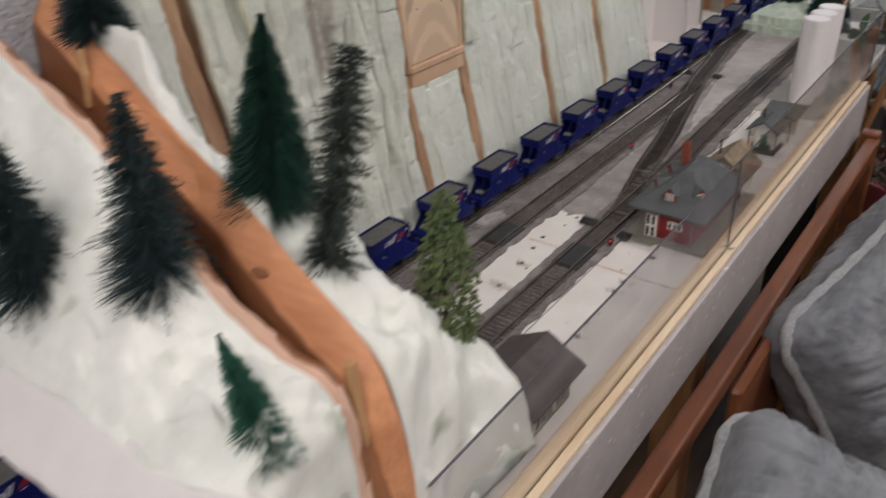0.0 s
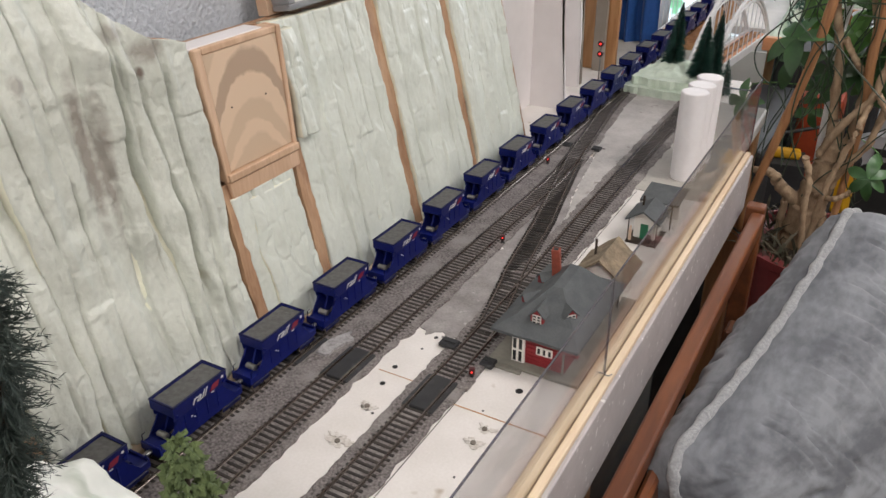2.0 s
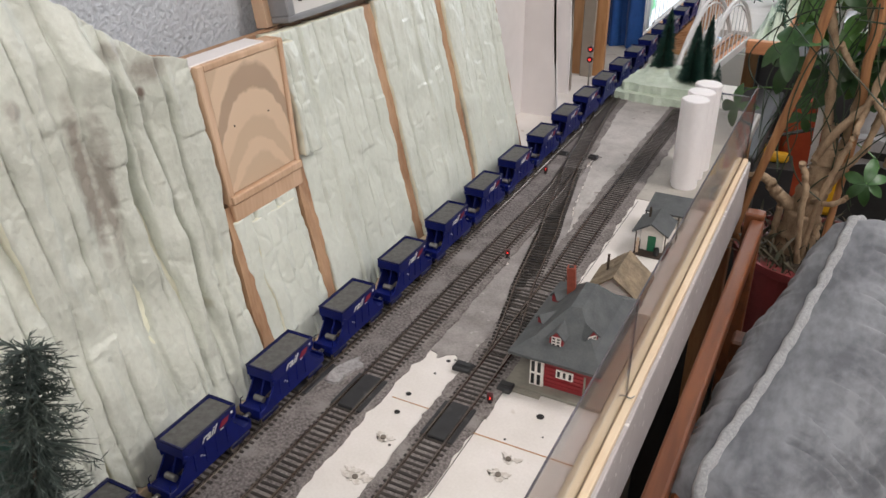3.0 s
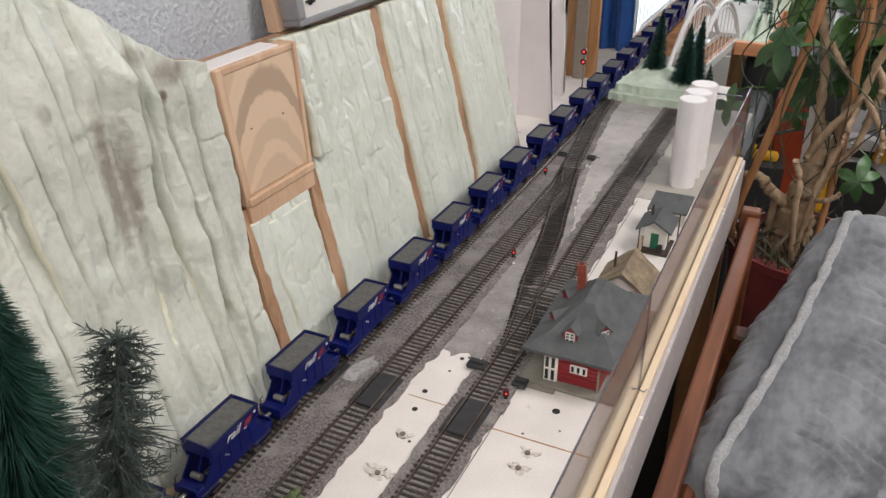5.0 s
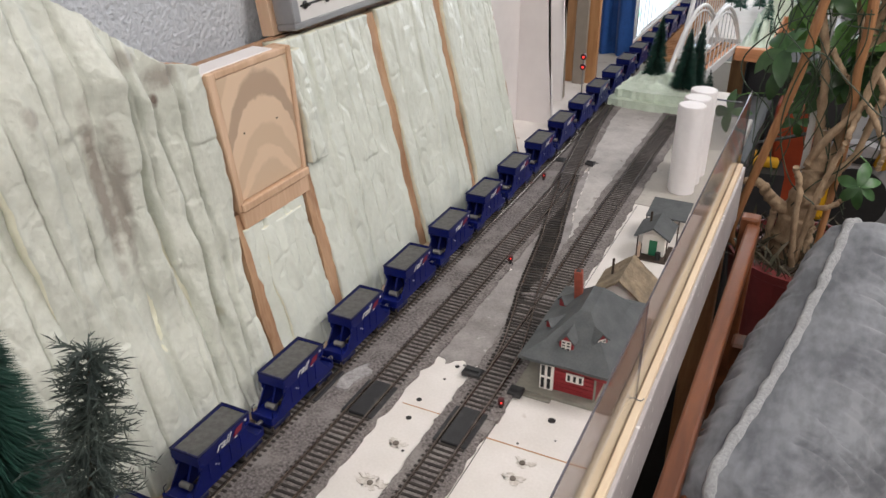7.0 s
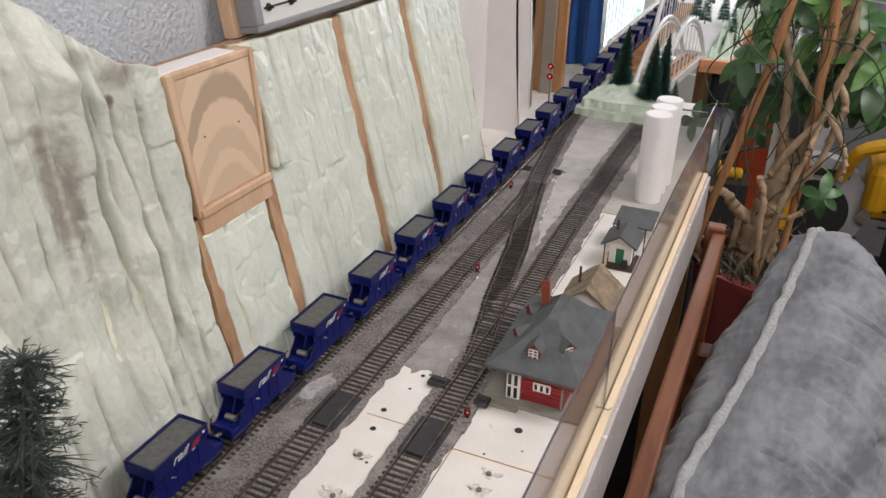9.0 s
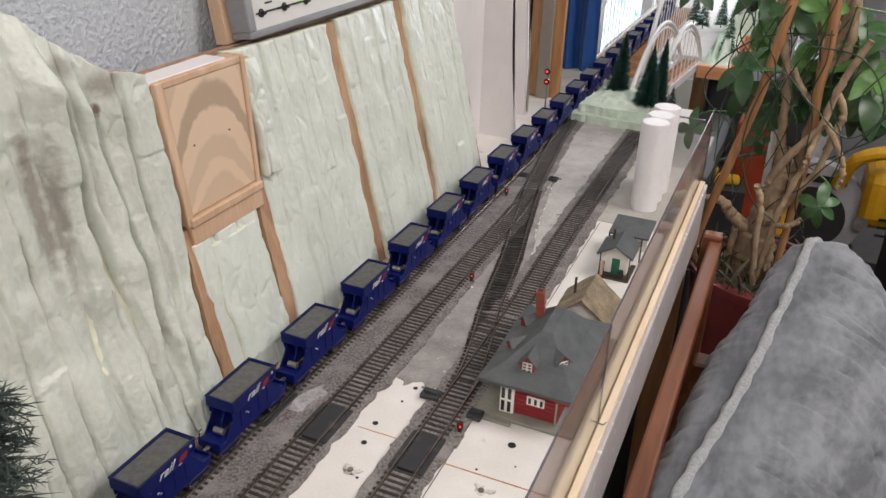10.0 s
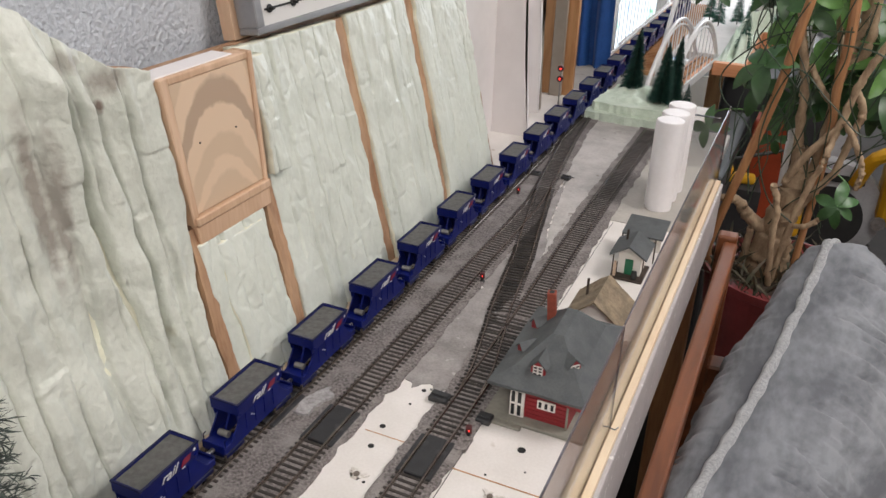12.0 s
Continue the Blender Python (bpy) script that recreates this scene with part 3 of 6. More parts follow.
bed("ballast_bed", [(-0.026, 0.578), (-0.013, 0.582), (-0.010, 0.612), (-0.018, 0.622), (-0.027, 0.600)], 0.0, 0.0052, FILLER, "lumpy pale grey filler patch between the tracks", 0.004, 0.003, seed=11)
bed("ballast_bed", [(0.104, 0.60), (0.112, 0.60), (0.1115, 0.645), (0.103, 0.66)], 0.0, 0.0034, BALLAST, "grey gravel heap beside the signal", 0.003, 0.003, seed=13)

tagged(part("board_seam", box(0.1105, 0.1918, 0.5805, 0.5815, -0.002, 0.00035), PLYWALL), "thin brown joint between white boards", "joint", kind="structure")
tagged(part("board_seam", box(0.0325, 0.070, 0.5905, 0.5912, -0.002, 0.0003), PLYWALL), "thin brown joint between white boards", "joint", kind="structure")
tagged(part("board_seam", box(0.1108, 0.1113, 0.26, 1.055, -0.002, 0.00035), BLACK), "thin dark joint along the white board", "joint", kind="structure")
STAINHOLE = mat("old_filler", (0.20, 0.17, 0.145), (0.13, 0.11, 0.09), 0.8, 300, 0.2)
STAINW = mat("board_smudge", (0.56, 0.51, 0.46), (0.70, 0.66, 0.62), 0.8, 260, 0.1, spread=(0.42, 0.58))
for x, y, r in ((0.043, 0.60, 0.0024), (0.046, 0.576, 0.0024), (0.052, 0.655, 0.002), (0.0497, 0.634, 0.0012), (0.1497, 0.6215, 0.0032), (0.060, 0.54, 0.0012), (0.135, 0.585, 0.001), (0.150, 0.51, 0.001), (0.16, 0.60, 0.0008)):
    tagged(part("screw_hole", lathe([(r, 0.0002), (r, 0.0005)], 14, x=x, y=y), BLACK), "small dark screw hole in the white board", "hole", group="screw holes", kind="structure")
for x, y, r, s in ((0.0515, 0.545, 0.006, 2.2), (0.146, 0.566, 0.006, 3.1), (0.1455, 0.548, 0.006, 4.4), (0.055, 0.50, 0.009, 6.0), (0.15, 0.47, 0.006, 5.5)):
    for dx, dy, f, lean_to in ((0, 0, 0.75, 0.0), (0.9, 0.25, 0.45, 0.6), (-0.5, 0.5, 0.4, -0.4)):
        pts = []
        for k in range(48):
            a = k * math.tau / 48
            q = r * f * max(0.25, 0.75 + 0.9 * fbm(1.6 * math.cos(a) + s, 1.6 * math.sin(a), s + dx, 4))
            pts.append((x + r * dx + 1.5 * q * math.cos(a), y + r * dy + q * math.sin(a) + 0.45 * lean_to * q * math.cos(a)))
        tagged(part("smudge", prism(pts, "z", 0.0001, 0.0004 + 0.0003 * (1 if dx > 0 else 2 if dx < 0 else 0)), STAINW), "grey-brown smudge around an old screw hole", "stain", group="smudges", kind="structure")
    tagged(part("screw_hole", lathe([(0.0022, 0.0003), (0.0022, 0.0014)], 14, x=x, y=y), STAINHOLE), "filled screw hole in the white board", "hole", group="screw holes", kind="structure")

# ---------------------------------------------------------------- tracks
GAUGE, PITCH = 0.0165, 0.0058
tie_mesh = bpy.data.meshes.new("sleeper")
_b = box(-0.0132, 0.0132, -0.00125, 0.00125, 0.0, 0.0019, 0.0003)
_b.to_mesh(tie_mesh)
_b.free()
tie_mesh.materials.append(TIE)


def track(label, pts, skip=(), step=PITCH, group="tracks"):
    """Rails, sleepers and the pins that hold the rails, along a smooth line."""
    t = thing("railway_track", label, "track", group=group)
    fine = smooth_line([(x, y, 0) for x, y in pts], 160)
    dist = [0.0]
    for a, b in zip(fine, fine[1:]):
        dist.append(dist[-1] + (b - a).length)

    def at(s):
        i = min(max(int(np.searchsorted(dist, s)) - 1, 0), len(fine) - 2)
        f = (s - dist[i]) / max(dist[i + 1] - dist[i], 1e-9)
        d = (fine[i + 1] - fine[i]).normalized()
        return fine[i].lerp(fine[i + 1], f), d
    for side in (-1, 1):
        bm = bmesh.new()
        rings = []
        prof = [(-0.0009, 0.0034), (0.0009, 0.0034), (0.0003, 0.0041), (0.0003, 0.0050), (0.00055, 0.0053), (0.00055, 0.0060), (-0.00055, 0.0060), (-0.00055, 0.0053), (-0.0003, 0.0050), (-0.0003, 0.0041)]
        n = 90
        for k in range(n + 1):
            p, d = at(dist[-1] * k / n)
            s = Vector((d.y, -d.x, 0))
            c = p + s * side * (GAUGE / 2 + 0.0008)
            rings.append([bm.verts.new(c + s * u + Vector((0, 0, v))) for u, v in prof])
        for a, b in zip(rings, rings[1:]):
            for k in range(len(prof)):
                bm.faces.new((a[k], a[(k + 1) % len(prof)], b[(k + 1) % len(prof)], b[k]))
        bm.faces.new(rings[0])
        bm.faces.new(rings[-1])
        bmesh.ops.recalc_face_normals(bm, faces=bm.faces)
        part("rail", bm, RAIL, t, "dark weathered steel rail")
    s, rnd = step / 2, random.Random(len(pts) * 7 + int(1000 * abs(pts[0][0])))
    while s < dist[-1]:
        p, d = at(s)
        if not any(a < p.y < b for a, b in skip):
            ang = math.degrees(math.atan2(d.y, d.x)) - 90 + rnd.uniform(-1.5, 1.5)
            share("sleeper", tie_mesh, t, pose(p.x + rnd.uniform(-0.0003, 0.0003), p.y, 0.0016 + rnd.uniform(-0.0002, 0.0001), 0, 0, ang))
        s += step
    return t


PADS = (0.557, 0.604)
track("straight track with dark sleepers beside the green wall", [(-0.0445, -0.2), (-0.0435, 0.55), (-0.039, 0.75), (-0.0385, 1.0), (-0.040, 1.3), (-0.043, 1.60)], (PADS,))
track("straight track with dark sleepers in grey ballast", [(0.0083, -0.2), (0.0083, 0.6), (0.0090, 0.85), (0.0105, 0.97), (0.0095, 1.06), (-0.004, 1.175), (-0.024, 1.33), (-0.036, 1.48)], (PADS, (0.965, 1.115)))
track("siding track with dark sleepers and shiny far rails", [(0.0895, -0.2), (0.0895, 0.6), (0.0885, 0.8), (0.0845, 0.95), (0.0825, 1.15), (0.0825, 1.42)], (PADS, (0.664, 0.795)))
track("crossover track swinging from siding to main line", [(0.0885, 0.665), (0.0855, 0.70), (0.0735, 0.76), (0.0645, 0.80), (0.0455, 0.915), (0.0365, 0.957), (0.014, 1.07), (0.006, 1.11)], ((0.66, 0.795), (0.965, 1.12)))


def turnout(label, y0, y1, left, right):
    """Long sleepers under two tracks that part; left and right give the centre lines."""
    t = thing("turnout", label, "turnout", group="turnouts")
    rnd = random.Random(int(y0 * 1000))
    y = y0
    while y < y1:
        a, b = left(y) - 0.0132 + rnd.uniform(-0.0004, 0.0004), right(y) + 0.0132 + rnd.uniform(-0.0004, 0.0004)
        part("sleeper", box(a, b, -0.00135, 0.00135, 0, 0.0019, 0.0003), TIE, t, m=pose(0, y, 0.0016, 0, 0, rnd.uniform(-0.8, 0.8)))
        y += PITCH * 0.92
    for k, (f, dx) in enumerate(((left, 0.0058), (right, -0.0058))):
        ya, yb = y0 + 0.55 * (y1 - y0), y0 + 0.80 * (y1 - y0)
        part("guard_rail", tube([(f(ya) + dx, ya, 0.0045), (f(yb) + dx, yb, 0.0045)], 0.0006, 6), RAIL, t, "short guard rail")
    return t


turnout("turnout with long black sleepers beside the station", 0.667, 0.795, lambda y: float(np.interp(y, [0.665, 0.70, 0.76, 0.80], [0.0885, 0.0855, 0.0735, 0.0645])), lambda y: 0.0887)
turnout("turnout with long black sleepers on the main line", 0.968, 1.115, lambda y: float(np.interp(y, [0.97, 1.06, 1.115], [0.0105, 0.0095, 0.0035])), lambda y: float(np.interp(y, [0.957, 1.07, 1.11], [0.0365, 0.014, 0.0065])))
for c2 in (-0.0432, 0.0083, 0.0895):
    p = thing("level_crossing_pad", "black rubber crossing pad set between the rails", "crossing pad", group="crossing pads")
    part("centre_plate", box(c2 - 0.0074, c2 + 0.0074, 0.5585, 0.6025, 0.0012, 0.0055, 0.0006), PAD, p)
    part("side_plate", box(c2 - 0.0140, c2 - 0.0097, 0.5585, 0.6025, 0.0012, 0.0042, 0.0006), PAD, p)
    part("side_plate", box(c2 + 0.0097, c2 + 0.0138, 0.5585, 0.6025, 0.0012, 0.0042, 0.0006), PAD, p)
for x, y, w in ((0.069, 0.649, 0.016), (0.112, 0.640, 0.012), (-0.021, 1.155, 0.012), (0.020, 1.160, 0.012)):
    s = thing("switch_motor", "black turnout switch machine beside the track", "switch machine", pose(x, y, 0.0012), group="switch machines")
    part("housing", box(-w / 2, w / 2, -0.006, 0.006, 0, 0.0045, 0.0008), PAD, s)
    part("cover_rib", box(-w / 2 + 0.001, w / 2 - 0.001, -0.002, 0.002, 0.0045, 0.006, 0.0006), PAD, s)
    part("throw_bar", box(-w / 2 - 0.004, w / 2 + 0.004, 0.0066, 0.0082, 0.0005, 0.002, 0.0003), STEEL, s)

# ---------------------------------------------------------------- green backdrop wall


def lean(z):
    """How far west the leaning wall stands at a height."""
    return -0.0655 - 0.235 * (z - 0.016)


tagged(part("baseboard", prism([(-0.0745, 0.0), (-0.059, 0.0), (-0.059, 0.008), (-0.0615, 0.0105), (-0.0745, 0.0105)], "y", 0.25, 1.125, bevel=0.0006), TRIM), "pale pine strip along the foot of the wall", "trim", kind="structure")
back = bmesh.new()
for ya, yb, zt in ((0.29, 0.47, 0.325), (0.47, 0.4955, 0.29), (0.4955, 0.5555, 0.25), (0.5555, 1.125, 0.2575)):
    prism([(lean(0.0) - 0.0165, 0.0), (lean(zt) - 0.0165, zt), (lean(zt) - 0.0225, zt), (lean(0) - 0.0225, 0)], "y", ya, yb, bm=back)
tagged(part("wall_backing", back, STUD), "brown bare boards behind the green foam", "wall", kind="structure")


def foam_panel(y0, y1, z0, top, seed, rough=1.0, wav=0.004, cuts=(), label="pale green painted foam rock panel", material=FOAM, proud=0.0, folds=(), edge_material=FOAM_EDGE, steep=0.0):
    """Leaning slab with wavy sides, upright score lines, planks set at slightly different depths, cross cracks and dents."""
    ny, nz = max(24, int((y1 - y0) / 0.0010)), max(30, int((top(0.5) - z0) / 0.0014))
    rnd = random.Random(int(seed * 100))
    planks = []
    for _ in range(len(cuts) + 1):
        cracks = sorted(rnd.uniform(z0 + 0.02, max(z0 + 0.03, top(0.5) - 0.02)) for _ in range(rnd.randint(3, 6)))
        planks.append((rnd.uniform(-0.0012, 0.0012), rnd.uniform(-0.11, 0.11), cracks, rnd.uniform(-0.16, 0.10), [(rnd.uniform(-0.0002, 0.0002), rnd.uniform(-0.02, 0.02)) for _ in range(len(cracks) + 1)]))

    def fn(u, v):
        zt = top(u)
        z = z0 + (zt - z0) * v
        ya = y0 + wav * fbm(z * 22, seed, 1.0, 4)
        yb = y1 + wav * fbm(z * 22, seed + 5, 2.0, 4)
        y = ya + (yb - ya) * u
        d = 0.0022 * rough * fbm(y * 20 + seed, z * 5.0, seed, 3) + 0.0013 * fbm(y * 70, z * 45, seed + 3, 3)
        # deep upright folds: a steep flank on one side, a long one on the other
        for k, (yf, wf, hf) in enumerate(folds):
            t = (y - yf - 0.010 * fbm(z * 6, k * 3.1, seed, 3) + 0.05 * (z - 0.16) * (0.4 if k % 2 else -0.2)) / wf
            d += min(1.0, (1 - v) * 7 + 0.15) * min(1.0, 0.12 + 3.0 * v) * 0.75 * hf * (0.75 + 0.9 * fbm(z * 9, k * 5.7, seed, 3)) * (math.exp(-t * t) if t < 0 else math.exp(-22 * t * t))
        # planks between the score lines
        lines = [c + 0.0030 * fbm(z * 9, c * 31, seed, 3) for c in cuts]
        j = sum(1 for c in lines if y > c)
        off, tilt, cracks, skew, cells = planks[j]
        left = lines[j - 1] if j else y0
        right = lines[j] if j < len(lines) else y1
        cell = sum(1 for zc in cracks if z > zc + skew * (y - left))
        za, zb = cracks[cell - 1] if cell else z0, cracks[cell] if cell < len(cracks) else zt
        d += off + tilt * (y - 0.5 * (left + right)) + cells[cell][0] + cells[cell][1] * (z - 0.5 * (za + zb))
        for c in lines:
            w = (y - c) / 0.0011
            d -= 0.0050 * max(0.0, min(1.0, 0.62 + 1.6 * fbm(z * 16, c * 50, seed, 2))) * math.exp(-w * w)
        for zc in cracks:
            w = (z - zc - skew * (y - left) - 0.003 * fbm(y * 60, zc * 40, seed, 2)) / 0.0011
            d -= 0.0007 * max(0.0, min(1.0, 0.25 + 2.2 * fbm(y * 45, zc * 60, seed, 2))) * math.exp(-w * w)
        # winding creases
        w = fbm(y * 24 + seed, z * 13, seed * 2, 3) / 0.045
        d -= 0.0008 * rough * math.exp(-w * w)
        # small crumples, sharp-edged
        d += 0.0008 * abs(fbm(y * 95 + seed, z * 60, seed + 8, 2)) + 0.0011 * max(0.0, fbm(y * 34, z * 26, seed + 11, 3) - 0.18)
        edge = min(u, 1 - u) * (y1 - y0)
        d -= 0.0014 * math.exp(-edge / 0.0012)
        up = steep * max(0.0, min(1.2, (z - 0.12) / 0.14))
        if steep > 0.01:
            up += 0.0050 * max(0.0, min(1.0, (y - 0.530) / 0.02)) * max(0.0, min(1.0, (z - 0.13) / 0.08))
        return Vector((lean(z) + proud + d + up, y - 0.58 * up + (0.35 * max(0.0, y - 0.535) * max(0.0, min(1.0, (z - 0.11) / 0.06)) if steep > 0.01 else 0.0), z + 0.2 * up))
    bm = sheet(fn, ny, nz, (-0.009, 0, 0))
    bmesh.ops.recalc_face_normals(bm, faces=bm.faces)
    for f in bm.faces:
        if f.material_index == 1 and abs(f.normal.z) > 0.5:
            f.material_index = 2
    ob = part("foam_panel", bm, (material, FOAM_EDGE, edge_material), None, smooth=True)
    return tagged(ob, label, "wall panel", kind="structure")


foam_panel(0.40, 0.5605, 0.0108, lambda u: float(np.interp(u, [0, 0.3, 0.45, 0.58, 0.67, 0.86, 1.0], [0.345, 0.345, 0.326, 0.310, 0.296, 0.275, 0.266])) + 0.003 * fbm(u * 9, 1.0), 2.1, 1.0, 0.002,
           (0.415, 0.440, 0.470, 0.488, 0.503, 0.520, 0.538), "tall carved pale green foam rock face with brown stains", FOAM_ROCK, 0.001,
           ((0.425, 0.022, 0.007), (0.452, 0.022, 0.008), (0.490, 0.019, 0.019), (0.514, 0.010, 0.012), (0.533, 0.009, 0.010), (0.548, 0.009, 0.006), (0.503, 0.0075, -0.013), (0.523, 0.0065, -0.011), (0.5405, 0.005, -0.008), (0.474, 0.006, -0.006)), STUD, 0.0180)
foam_panel(0.355, 0.3985, 0.0108, lambda u: 0.345, 3.3, 1.6, 0.003, (0.365, 0.385), "pale green carved foam rock panel", FOAM_ROCK, 0.003)
foam_panel(0.276, 0.330, 0.0108, lambda u: 0.345, 4.7, 2.0, 0.003, (0.290, 0.312), "pale green carved foam rock panel", FOAM_ROCK, 0.002)
foam_panel(0.5745, 0.6535, 0.0108, lambda u: 0.137, 5.2, 1.5, 0.002, (0.60, 0.626))
foam_panel(0.6705, 0.8180, 0.0108, lambda u: 0.2585 - 0.003 * u, 6.4, 1.0, 0.0025, (0.69, 0.712, 0.735, 0.757, 0.78, 0.80))
foam_panel(0.8395, 0.9615, 0.0108, lambda u: 0.256, 7.7, 0.9, 0.0025, (0.858, 0.881, 0.905, 0.93, 0.947))
foam_panel(0.9805, 1.1085, 0.0108, lambda u: 0.257, 8.9, 0.9, 0.0025, (0.998, 1.02, 1.046, 1.07, 1.09))


foam_panel(0.6685, 0.6935, 0.160, lambda u: 0.2535 - 0.002 * u, 9.6, 1.2, 0.003, (0.676,), "crumpled pale green foam offcut beside the hatch", FOAM, 0.0065, ((0.674, 0.006, 0.005), (0.686, 0.006, 0.004)), FOAM_EDGE, 0.006)
foam_panel(0.590, 0.645, 0.030, lambda u: 0.130, 10.6, 1.2, 0.004, (), "crumpled pale green foam offcut under the hatch", FOAM, 0.0015, ((0.605, 0.008, 0.003), (0.622, 0.006, 0.004), (0.636, 0.006, 0.003)))

# hatch of bare plywood
hatch = thing("plywood_hatch", "bare plywood access hatch in a pine frame", "hatch")
HZ0, HZ1, HY0, HY1 = 0.152, 0.2635, 0.5735, 0.6625


def hatch_face(z):
    """The hatch stands almost upright in the leaning wall."""
    return -0.0972 - 0.022 * (z - 0.15)


def hatch_box(y0, y1, z0, z1, d0, d1, bevel=0.0008):
    bm = box(d0, d1, y0, y1, z0, z1, bevel)
    for v in bm.verts:
        v.co.x += hatch_face(v.co.z)
        v.co.y -= (0.125 - 0.075 * (v.co.y - HY0) / (HY1 - HY0)) * (v.co.z - 0.152)
    return bm


veneer = hatch_box(HY0 + 0.0065, HY1 - 0.0035, HZ0 + 0.0075, HZ1 - 0.0055, -0.004, 0.0012)
part("veneer_sheet", veneer, PLY, hatch, "plywood sheet with arched grain")
hatch.children[0].data.transform(Matrix.Translation((0, -0.614, -0.2)))
hatch.children[0].matrix_basis = Matrix.Translation((0, 0.614, 0.2))
part("frame_rail", hatch_box(HY0 - 0.0005, HY0 + 0.0065, HZ0, HZ1, -0.010, 0.0026), FRAMEWOOD, hatch)
part("frame_rail", hatch_box(HY1 - 0.0035, HY1 + 0.0010, HZ0, HZ1, -0.014, 0.0030), FRAMEWOOD, hatch)
part("frame_rail", hatch_box(HY0 + 0.0067, HY1 - 0.0037, HZ1 - 0.0055, HZ1, -0.014, 0.0022), FRAMEWOOD, hatch)
part("frame_rail", hatch_box(HY0 + 0.0010, HY1 + 0.0006, HZ0 + 0.0004, HZ0 + 0.0070, -0.006, 0.0052), FRAMEWOOD, hatch)
part("lower_board", hatch_box(HY0 + 0.0010, HY1 + 0.0010, 0.1365, HZ0 - 0.0004, -0.004, 0.0030), FRAMEWOOD, hatch)
part("top_ledge", box(-0.120, hatch_face(HZ1) - 0.0015, HY0 - 0.020, HY1 - 0.022, HZ1 - 0.002, HZ1 + 0.0008, 0.0006), WHITEFLAT, hatch, "white painted ledge board")
for y, z in ((0.591, 0.211), (0.632, 0.211)):
    part("screw_head", lathe([(0.0008, -0.001), (0.0008, 0.0004)], 8), BLACK, hatch, m=Matrix.Translation((hatch_face(z) + 0.0012, y, z)) @ pose(0, 0, 0, 0, 90, 0))


def stud(y_top, y_bot, z0, z1, w, seed, deep=0.0015):
    def fn(u, v):
        z = z0 + (z1 - z0) * v
        yc = y_bot + (y_top - y_bot) * v + 0.002 * fbm(z * 20, seed)
        ww = w * (1 + 0.25 * fbm(z * 30, seed + 4))
        return Vector((lean(z) - deep + 0.001 * fbm(z * 40, u * 2, seed), yc + (u - 0.5) * ww, z))
    bm = sheet(fn, 4, 60, (-0.006, 0, 0))
    bmesh.ops.recalc_face_normals(bm, faces=bm.faces)
    return tagged(part("wall_batten", bm, (STUD, STUD), None), "rough brown wooden batten between foam panels", "batten", group="wall battens", kind="structure")


stud(0.5735, 0.568, 0.0108, 0.150, 0.0125, 1.0)
stud(0.666, 0.660, 0.0108, 0.155, 0.0135, 2.0)
stud(0.829, 0.826, 0.0108, 0.254, 0.0225, 3.0, 0.0062)
stud(0.972, 0.968, 0.0108, 0.254, 0.0205, 4.0, 0.0060)
stud(1.114, 1.114, 0.0108, 0.256, 0.014, 5.0, 0.0050)
stud(0.330, 0.350, 0.0108, 0.34, 0.0155, 6.0)

# control panel with track diagram
panel = thing("control_panel", "grey-framed track diagram control panel hung on the wall", "control panel", pose(-0.128, 0.700, 0.2625, 0, -8, 0))
PL, PH = 0.36, 0.20
part("diagram_plate", box(0.0, 0.005, 0.010, PL - 0.010, 0.0055, PH - 0.010), PANELWHITE, panel, "white diagram plate")
for a, b, c, d in ((0, PL, 0, 0.0055), (0, PL, PH - 0.010, PH), (0, 0.010, 0.0055, PH - 0.010), (PL - 0.010, PL, 0.0055, PH - 0.010)):
    part("frame", box(-0.012, 0.008, a, b, c, d, 0.001), ALU, panel)
part("backing_board", box(-0.024, -0.0122, -0.006, PL, -0.002, PH), FRAMEWOOD, panel, "pine backing board")
for row in range(3):
    z = 0.018 + row * 0.05
    part("track_line", box(0.005, 0.0056, 0.016, PL - 0.03, z - 0.0008, z + 0.0008), BLACK, panel)
    for k in range(9):
        part("switch_knob", lathe([(0.0035, 0), (0.0035, 0.001), (0.0016, 0.0012), (0.0014, 0.005)], 12), BLACK, panel, m=Matrix.Translation((0.0056, 0.022 + k * 0.034, z)) @ pose(0, 0, 0, 0, 90, 0))
        part("label_strip", box(0.005, 0.0056, 0.030 + k * 0.034, 0.040 + k * 0.034, z + 0.006, z + 0.0075), BLACK, panel)
part("indicator_lamp", lathe([(0.0022, 0), (0.0022, 0.001), (0.0012, 0.002)], 12), LEDGREEN, panel, "lit green lamp", m=Matrix.Translation((0.0062, 0.0855, 0.0215)) @ pose(0, 0, 0, 0, 90, 0))

# tall flats beyond the green wall


def wavy_flat(name, x0, x1, y, z1, thick, seed, material, label, wav=0.006, taper=0.0, edge=None):
    n = 40
    right = [(x1 - taper * (k / n) + wav * fbm(k / n * 5, seed, 0, 3), z1 * k / n) for k in range(n + 1)]
    return tagged(part(name, prism([(x0, 0.0)] + right + [(x0, z1)], "y", y, y + thick), material), label, "panel", kind="structure")


